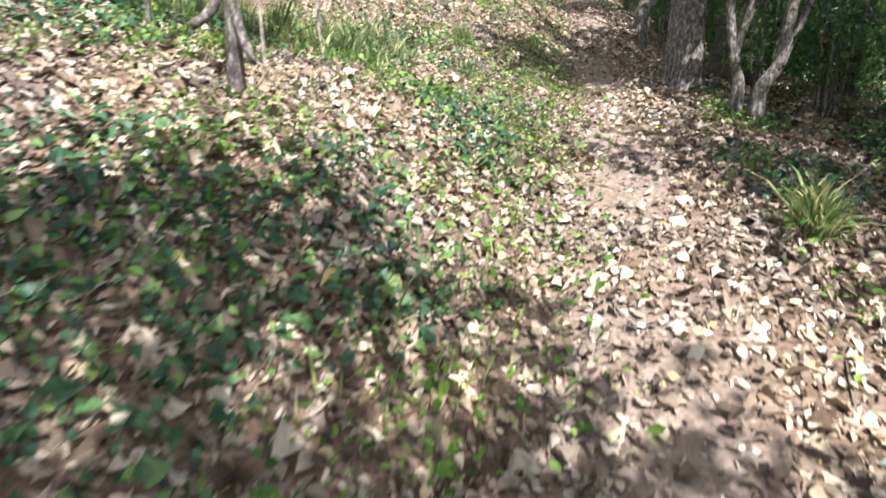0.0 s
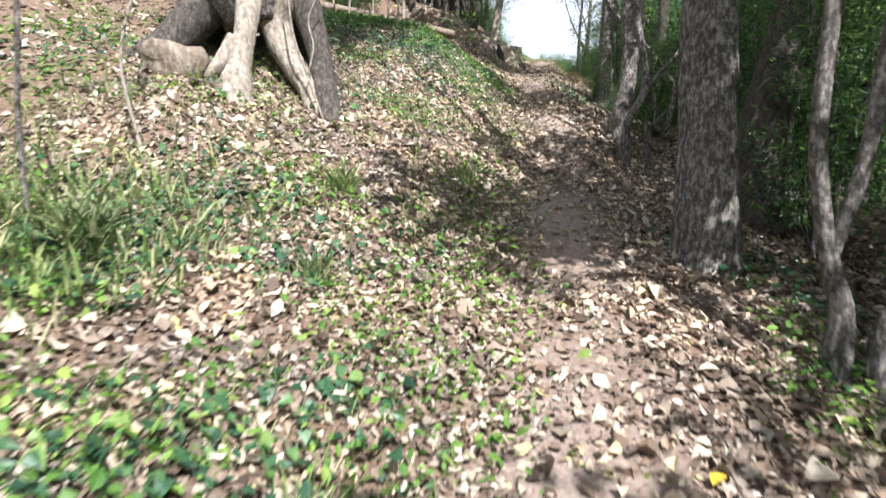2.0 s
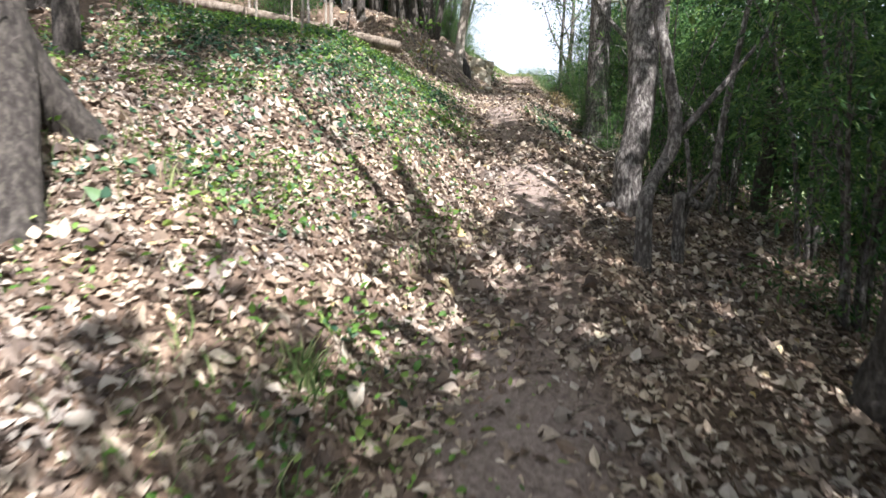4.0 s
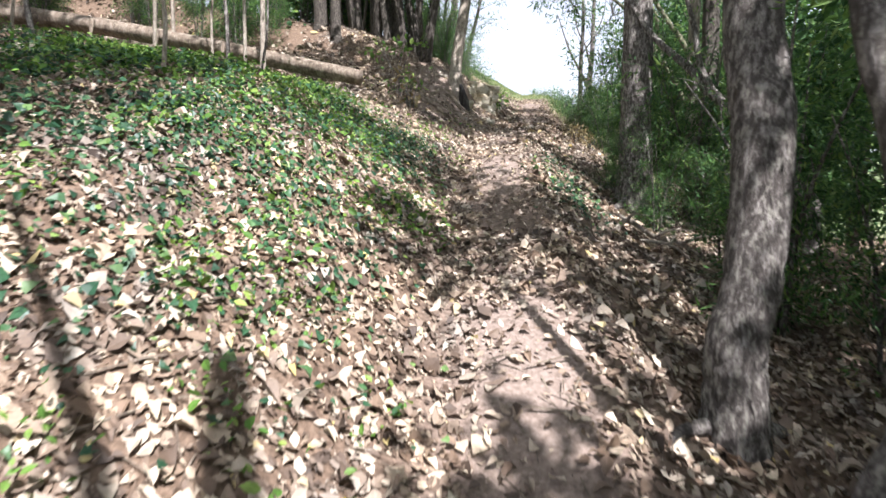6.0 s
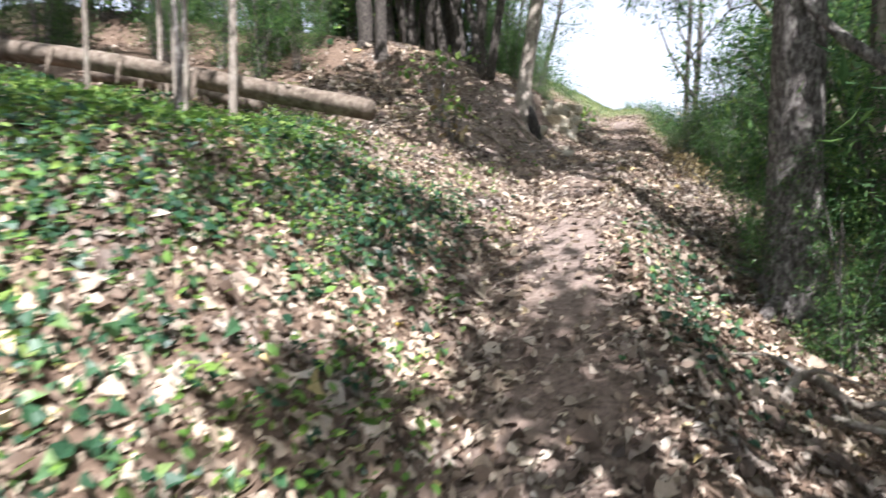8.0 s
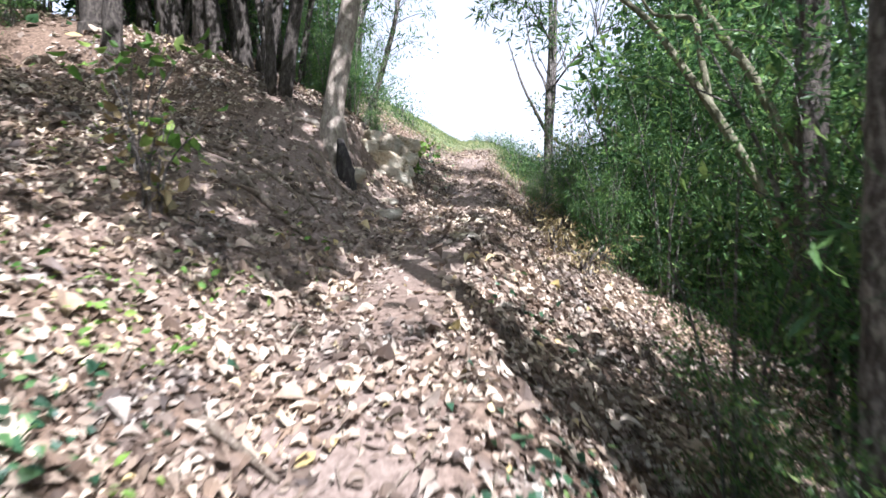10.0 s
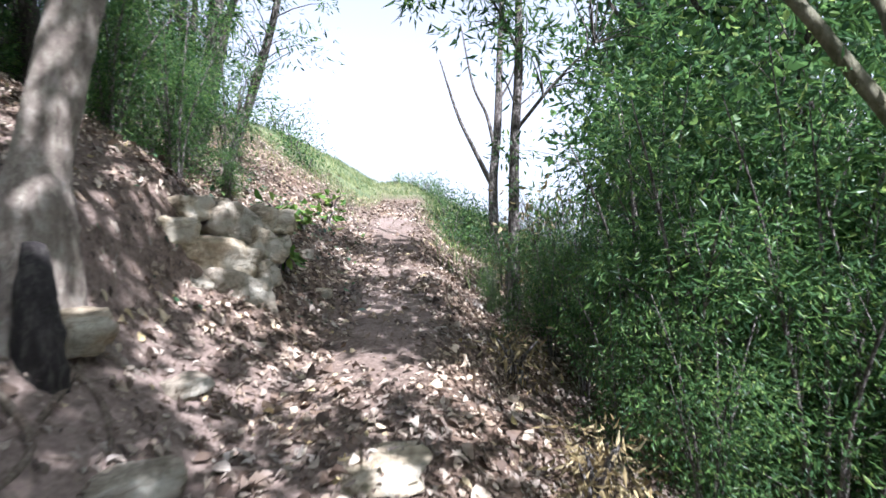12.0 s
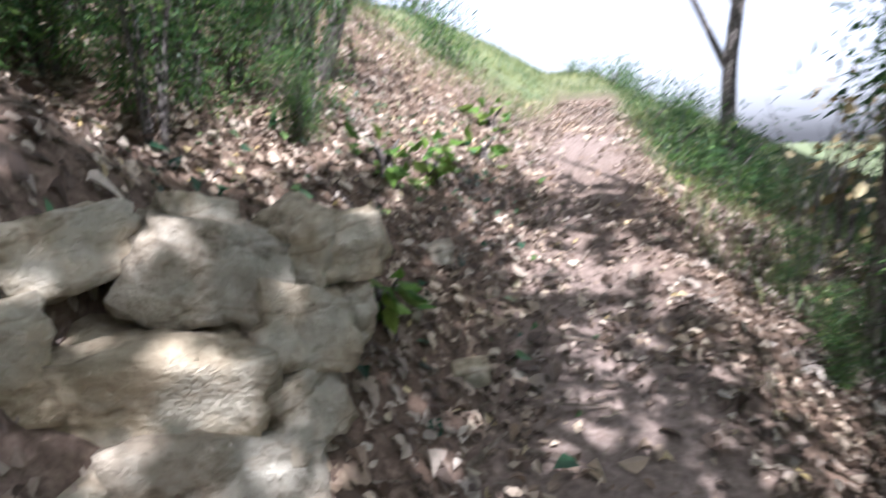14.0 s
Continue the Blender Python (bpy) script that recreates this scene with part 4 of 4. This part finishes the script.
for k, (x, y, w, d, h, s) in enumerate(((-0.18, 18.6, 0.30, 0.40, 0.05, 0.0), (-0.72, 20.9, 0.12, 0.1, 0.08, 0.2), (-0.9, 18.3, 0.28, 0.2, 0.1, 0.5), (-0.2, 17.6, 0.16, 0.12, 0.06, 0.9), (-0.95, 21.5, 0.12, 0.12, 0.1, 0.4),
                                       (-1.35, 18.75, 0.3, 0.24, 0.16, 0.7), (-1.0, 19.0, 0.2, 0.16, 0.08, 1.1))):
    single("stone", rock_mesh("stone", w, d, h, 730 + k, 0.45, 4), STONE, x, y, lz(x, y) + h * 0.12, "half-buried pale stone in the path dirt", "rock", "loose stones", (3, -4, math.degrees(s)))

tree("fork_tree", "bare grey forked tree against the white sky",
     [(1.40, 26.50, 4.99, 0.086), (1.38, 26.60, 6.30, 0.078), (1.46, 26.65, 7.42, 0.066), (1.50, 26.70, 9.14, 0.041), (1.58, 26.70, 10.84, 0.016)], BARK,
     [[(1.36, 26.60, 6.24, 0.049), (1.07, 26.60, 6.80, 0.037), (0.75, 26.65, 7.47, 0.029), (0.43, 26.70, 8.44, 0.010)],
      [(1.41, 26.60, 6.84, 0.041), (1.25, 26.60, 7.47, 0.029), (1.01, 26.60, 7.98, 0.021), (0.78, 26.60, 9.04, 0.008)],
      [(1.48, 26.65, 7.74, 0.025), (1.73, 26.70, 8.24, 0.016), (1.88, 26.70, 9.04, 0.008)]], None, seed=16, sides=12)
tree("slender_tree", "slim dark tree with drooping narrow leaves beside the path",
     [(0.86, 21.75, 4.62, 0.05), (0.86, 21.79, 5.98, 0.045), (0.90, 21.83, 6.76, 0.04), (0.89, 21.82, 7.8, 0.03), (0.9, 21.8, 9.2, 0.015)], BARK,
     [[(0.88, 21.8, 6.2, 0.018), (1.2, 21.6, 6.6, 0.012), (1.5, 21.5, 6.9, 0.006)], [(0.9, 21.8, 6.9, 0.018), (0.6, 21.6, 7.3, 0.012), (0.3, 21.5, 7.4, 0.006)]],
     {"centres": np.vstack([ball(r_crown, 26, (1.25, 21.6, 7.2), (0.9, 0.7, 0.9)), ball(r_crown, 12, (0.25, 21.6, 7.35), (0.7, 0.4, 0.25))]), "each": 46, "spread": 0.13, "size": 0.10, "shape": LANCE}, "slender stems", 17, 12)
for k, rows in enumerate(([(-2.40, 22.8, 5.72, 0.07), (-2.24, 22.8, 6.41, 0.06), (-2.12, 22.79, 7.45, 0.05), (-2.0, 22.8, 9.4, 0.02)],
                          [(-2.10, 23.0, 5.69, 0.06), (-1.94, 23.0, 6.36, 0.055), (-1.7, 22.96, 7.12, 0.05), (-1.5, 22.9, 7.9, 0.035), (-1.3, 22.9, 9.4, 0.015)])):
    x, y, z = rows[-1][:3]
    tree("slender_tree", "ivy-clad slim tree at the wood's sunny edge", rows, BARK, (),
         {"centres": np.vstack([ball(r_crown, 20, (x - 0.3, y, z - 1.7), (0.8, 0.6, 1.0)), ball(r_crown, 7, (rows[1][0], rows[1][1], rows[1][2] + 0.5), (0.2, 0.2, 0.6))]), "each": 48, "spread": 0.12, "size": 0.085, "shape": LANCE}, "slender stems", 18 + k, 11)
tree("mossy_tree", "mossy tree leaning far over with a forked bough",
     [(2.95, 18.18, 3.10, 0.056), (2.80, 18.38, 3.67, 0.053), (2.62, 18.50, 4.17, 0.049), (2.37, 18.63, 4.75, 0.047), (2.05, 18.76, 5.36, 0.043), (1.76, 18.89, 5.86, 0.036), (1.53, 19.02, 6.26, 0.031), (1.16, 19.21, 6.68, 0.024), (0.90, 19.34, 7.13, 0.013)], BARK_MOSS,
     [[(2.05, 18.76, 5.34, 0.030), (1.97, 18.89, 5.94, 0.029), (1.94, 19.02, 6.26, 0.025), (1.61, 19.14, 6.36, 0.017), (1.41, 19.21, 6.75, 0.009)]],
     {"centres": ball(r_crown, 8, (1.0, 19.4, 7.2), (0.5, 0.5, 0.25)), "each": 40, "spread": 0.2, "size": 0.09}, seed=20, sides=14)
tree("mossy_tree", "second mossy leaning tree behind its neighbour",
     [(3.27, 18.18, 3.10, 0.056), (3.08, 18.31, 3.80, 0.051), (2.80, 18.38, 4.51, 0.047), (2.54, 18.50, 5.11, 0.043), (2.34, 18.63, 5.63, 0.039), (2.08, 18.76, 6.08, 0.036), (1.88, 18.89, 6.55, 0.030), (1.67, 18.95, 7.64, 0.013)], BARK_MOSS,
     [[(2.44, 18.57, 5.40, 0.017), (2.82, 18.70, 5.98, 0.013), (3.08, 18.82, 6.62, 0.007)]], {"centres": ball(r_crown, 9, (1.9, 18.9, 7.6), (0.7, 0.7, 0.4)), "each": 44, "spread": 0.22, "size": 0.09}, seed=21, sides=14)
# Crown moved over the path, unseen, to shade the upper stretch.
tree("tree", "dark upright trunk standing in the thicket",
     [(2.75, 18.3, 2.95, 0.14), (2.72, 18.3, 4.2, 0.13), (2.7, 18.35, 6, 0.12), (2.7, 18.4, 9, 0.06)], BARK_DARK, (), shade_crown(1.9, 18.8, 9.7, 2.3, 2.2, 0.8, 22, 80, 0.25), seed=22)


# ------------------------------------------------------------ undergrowth
def shrub(name, label, x, y, seed, height=2.2, width=0.9, clumps=26, each=46, size=0.10, shape=LANCE, mat=FOLIAGE, stems=5, group="undergrowth", spread=0.20, low=0.1, thick=0.02):
    r = np.random.default_rng(seed)
    z = lz(x, y)
    ob = thing(name, x, y, z, label, "shrub", group)
    tips = []
    for k in range(stems):
        a = 2 * math.pi * k / stems + r.uniform(-0.5, 0.5)
        w, h = width * r.uniform(0.35, 0.9), height * r.uniform(0.65, 1.0)
        rows = [(0.05 * math.cos(a), 0.05 * math.sin(a), -0.12, thick), (w * 0.25 * math.cos(a), w * 0.25 * math.sin(a), h * 0.4, thick * 0.75), (w * 0.6 * math.cos(a + 0.2), w * 0.6 * math.sin(a + 0.2), h * 0.75, thick * 0.5), (w * math.cos(a + 0.3), w * math.sin(a + 0.3), h, thick * 0.2)]
        part("stem", limb_mesh("stem", rows, 6, 4, 0.08, seed + k), BARK, ob)
        tips.append(rows)
    centres = []
    for k in range(clumps):
        rows = tips[k % stems]
        s = r.uniform(low, 1) * 2.99
        i = int(s)
        p = np.array(rows[i][:3]) * (1 - s + i) + np.array(rows[i + 1][:3]) * (s - i)
        centres.append(p + r.normal(0, width * 0.22, 3) * (1, 1, 0.5))
    leafy = part("foliage", crown_mesh("foliage", centres, each, spread, size, shape, seed + 3, 0.35), mat, ob)
    part("twig_spray", twig_mesh("twig_spray", nearest_wood(tips, centres), centres, thick * 0.25, seed), BARK, leafy, "fine bare twigs")["kind"] = "stuff"
    return ob


LAUREL = "leafy evergreen shrub with narrow glossy leaves"
protos = [shrub("shrub", LAUREL, 2.3 + 0.1 * k, 19.4 + 1.3 * k, 800 + 10 * k, 2.3 + 0.35 * (k % 3), 0.85, 50, 105, 0.060 - 0.005 * (k % 2), LANCE if k % 2 == 0 else LAURELISH, spread=0.135) for k in range(4)]
tall = [shrub("tall_shrub", "tall dense evergreen shrub closing off the thicket", 4.2, 8 + 5 * k, 860 + 10 * k, 4.6, 1.5, 64, 70, 0.11, OVAL if k else LANCE, spread=0.32, group="thicket wall") for k in range(3)]
r_bush = np.random.default_rng(5)


def place_copies(source, spots, lo, hi):
    for k, (x, y) in enumerate(spots):
        s = r_bush.uniform(lo, hi)
        copy_thing(source[k % len(source)], pose(x, y, lz(x, y), 0, 0, r_bush.uniform(0, 360)) @ Matrix.Scale(s, 4))


place_copies(protos, [(1.75, 14.8), (1.35, 15.3), (1.75, 19.0), (1.45, 19.5), (1.85, 19.9), (1.55, 20.5), (2.0, 21.2), (2.5, 20.4), (2.7, 19.1), (2.45, 22.0), (2.9, 21.2), (3.0, 18.4), (3.0, 16.9),
                      (2.0, 11.6), (2.2, 10.3), (2.0, 9.2), (1.5, 11.9), (2.6, 7.2), (2.3, 6.2), (2.2, 4.4), (2.6, 3.4), (2.9, 5.3), (2.0, 7.4)], 0.75, 1.15)
place_copies(protos, [(1.15, 13.9), (0.9, 14.5), (0.85, 15.2), (1.12, 18.8), (1.05, 19.6), (1.1, 20.4), (1.2, 21.0), (1.05, 21.4), (1.2, 22.0), (1.0, 20.9), (-1.8, 20.9), (-2.05, 21.5), (-2.3, 21.0), (-2.6, 21.5), (-2.2, 22.1), (-1.75, 22.0), (-2.0, 20.4), (1.6, 13.3)], 0.4, 0.6)
place_copies(protos, [(0.62, 21.5), (0.66, 20.7), (0.75, 22.4), (-1.95, 20.45), (-1.65, 21.7)], 0.18, 0.28)
place_copies(tall, [(3.4 + 0.9 * ((k * 37) % 7) / 7 + (1.6 if k % 3 == 0 else 0), -3 + 1.05 * k) for k in range(0, 28, 2)], 0.8, 1.15)
place_copies(tall, [(4.3, 26.0), (5.2, 28.0), (4.4, 24.2), (6.0, 24.0), (7.5, 26.0), (9.0, 28.0), (7.0, 30.0), (5.6, 30.5), (9.5, 31.0)], 1.2, 1.6)
place_copies(tall, [(3.8, 20.6)], 0.95, 1.05)
place_copies(tall, [(2.7, 20.3), (3.0, 21.6), (2.5, 22.6), (3.1, 19.3)], 0.75, 0.95)
place_copies(tall, [(6.0 + (k % 3), 2 + 3.6 * k) for k in range(6)], 1.0, 1.4)
place_copies(tall, [(-7.2, 20.5), (-6.4, 22.8), (-8.8, 19.0), (-10.2, 17.0), (-9.6, 21.5), (-11.5, 14.5), (-5.2, 25.0), (-10.8, 11.5), (-12, 19), (-9.5, 9.5), (-7.6, 24.4), (-3.7, 21.3), (-4.7, 20.4), (-3.3, 23.2), (-5.6, 22.4), (-6.6, 19.6), (-8.0, 19.2), (-5.4, 20.0), (-9.4, 18.9), (-10.6, 16.4)], 0.7, 1.1)
place_copies(protos, [(-3.2, 20.6), (-4.2, 21.8), (-3.4, 22.6), (-2.9, 23.4), (-5.5, 18.6), (-4.9, 20.0), (-7.0, 17.6), (-8.4, 14.2), (-3.0, 24.4), (-3.6, 25.4), (-9.0, 16.6), (-2.45, 21.9), (-3.8, 20.4), (-4.6, 22.9), (-5.2, 21.3), (-6.3, 20.2), (-2.8, 20.9), (-5.8, 17.6), (-7.6, 16.2), (-6.6, 18.8), (-5.0, 17.4), (-5.6, 18.3), (-6.4, 17.2), (-7.4, 18.4), (-8.2, 17.0), (-9.2, 17.9), (-8.8, 15.2), (-10.0, 15.6), (-5.0, 19.0), (-4.9, 18.2)], 0.6, 1.0)
for k, (x, y) in enumerate(((0.62, 18.75), (0.72, 19.0), (0.58, 20.2), (0.85, 18.3))):
    shrub("dry_fern", "dry yellowed fern fronds at the path edge", x, y, 900 + k, 0.30, 0.20, 9, 30, 0.065, LANCE, DRYFROND, 4, "dry fronds", 0.10)
for k, (x, y, h) in enumerate(((1.12, 21.6, 1.3), (1.25, 22.3, 1.5), (1.0, 22.9, 1.2), (1.5, 23.2, 1.6), (1.8, 22.7, 1.7), (1.7, 24.2, 1.4))):
    shrub("brushwood", "bare twiggy brush with a few brown leaves", x, y, 920 + k, h, 0.45, 7, 9, 0.07, OVAL, DRYFROND, 9, "brushwood", 0.12, thick=0.009)
shrub("yellow_shrub", "small straggly shrub with yellowing leaves", -2.0, 16.4, 940, 0.9, 0.45, 9, 14, 0.07, OVAL, HERB, 7, "small shrubs", 0.10, thick=0.008)
shrub("yellow_shrub", "small straggly shrub with yellowing leaves", -1.75, 16.1, 941, 0.55, 0.35, 6, 10, 0.07, OVAL, DRYFROND, 8, "small shrubs", 0.10, thick=0.008)
for k, (x, y) in enumerate(((-1.0, 20.85), (-1.15, 22.3), (-1.0, 23.2), (-1.3, 21.9), (-1.05, 24.0))):
    shrub("leafy_herb", "small bright green broad-leaved plant", x, y, 950 + k, 0.2, 0.14, 3, 12, 0.10, OVAL, HERB, 3, "broad-leaved plants", 0.06)
for k, (x, y, s) in enumerate(((0.51, 4.42, 0.085), (-0.45, 9.7, 0.06), (-0.9, 12.6, 0.06), (0.0, 3.1, 0.05), (-1.6, 16.4, 0.06))):
    f, sd, u = frames_for(1, np.random.default_rng(k), 0.2)
    me = leaves("yellow_leaf", np.array([[0, 0, 0.02]]), s, f, sd, u, OAKISH, 0.3)
    single("yellow_leaf", me, YELLOW, x, y, lz(x, y) + 0.012, "single bright yellow fallen leaf", "leaf", "yellow leaves")

scrub = shrub("scrub", "low grey-green scrub on the open hill crest", 0.75, 26.0, 970, 0.38, 0.40, 16, 46, 0.05, LAURELISH, FOLIAGE, 5, "crest scrub", 0.10, thick=0.008)
place_copies([scrub], [(0.55, 25.0), (0.9, 25.3), (1.3, 25.0), (0.6, 27.0), (1.0, 27.6), (0.5, 28.4), (1.2, 28.8), (0.3, 29.6), (0.8, 30.2), (0.0, 31.0), (0.6, 31.4), (1.5, 26.8), (1.8, 27.8), (1.6, 29.8), (-0.4, 31.6), (0.45, 24.3), (0.9, 24.4),
                       (-2.0, 26.4), (-2.5, 27.4), (-1.7, 25.6), (-3.0, 26.8)], 0.7, 1.5)

# ---- wood round about: trunks and crowns, many unseen and added to shade the path
back = []
for k in range(4):
    h = 7.0 + 0.8 * k
    x, y = 5.0 + k * 0.4, 3.0 + 6 * k
    z = lz(x, y)
    back.append(tree("wood_and_shade_tree", "tall slim woodland tree with an airy crown, some unseen and added for shade", [(x, y, z, 0.11), (x + 0.1, y, z + h * 0.3, 0.095), (x - 0.1, y + 0.1, z + h * 0.65, 0.07), (x + 0.05, y, z + h, 0.02)], BARK_DARK,
                     [[(x, y, z + h * 0.6, 0.05), (x + 0.9, y + 0.3, z + h * 0.78, 0.03), (x + 1.4, y + 0.5, z + h * 0.9, 0.01)], [(x, y, z + h * 0.55, 0.05), (x - 0.8, y - 0.4, z + h * 0.74, 0.03), (x - 1.4, y - 0.6, z + h * 0.85, 0.01)]],
                     shade_crown(x, y, z + h * 0.86, 2.1, 2.1, 1.2, 28, 80, 0.28, 0.17), "surrounding wood", 1000 + k * 40, 12))
# Trees behind or beside the view are added only to cast shade.
place_copies(back, [(3.7, 1.0), (0.7, -2.5), (-1.6, -3.2), (-0.6, -3.8), (4.7, 3.4), (-3.7, 9.9), (-4.7, 10.8), (-5.8, 11.6), (-7.6, 12.6), (3.7, 9.4), (5.0, 13.0), (4.4, 22.8), (5.8, 8.2), (6.6, 13.5), (4.6, 5.2), (7.4, 18), (8.2, 15.0), (1.6, -4.0), (4.6, -4.5), (6.6, -1.5),
                    (-6.3, 13.2), (-8.7, 17.3), (-7.3, 22), (-5.9, 19.2), (-9.8, 13.8), (-4.2, 19.2), (-4.6, 24.5), (-10.5, 19.5), (-11.5, 16.5), (-6.8, 9.6), (-8.5, 6), (-3.8, 18.9), (-6.2, 24.6)], 0.85, 1.15)
# Added so that its crown shades the straight dark trunk.
place_copies(back, [(2.9, 13.2)], 0.8, 0.9)
place_copies(back, [(5.0, 25.0), (6.2, 27.5), (4.8, 28.8), (7.6, 30.0), (8.5, 26.0), (6.0, 31.5)], 0.95, 1.2)
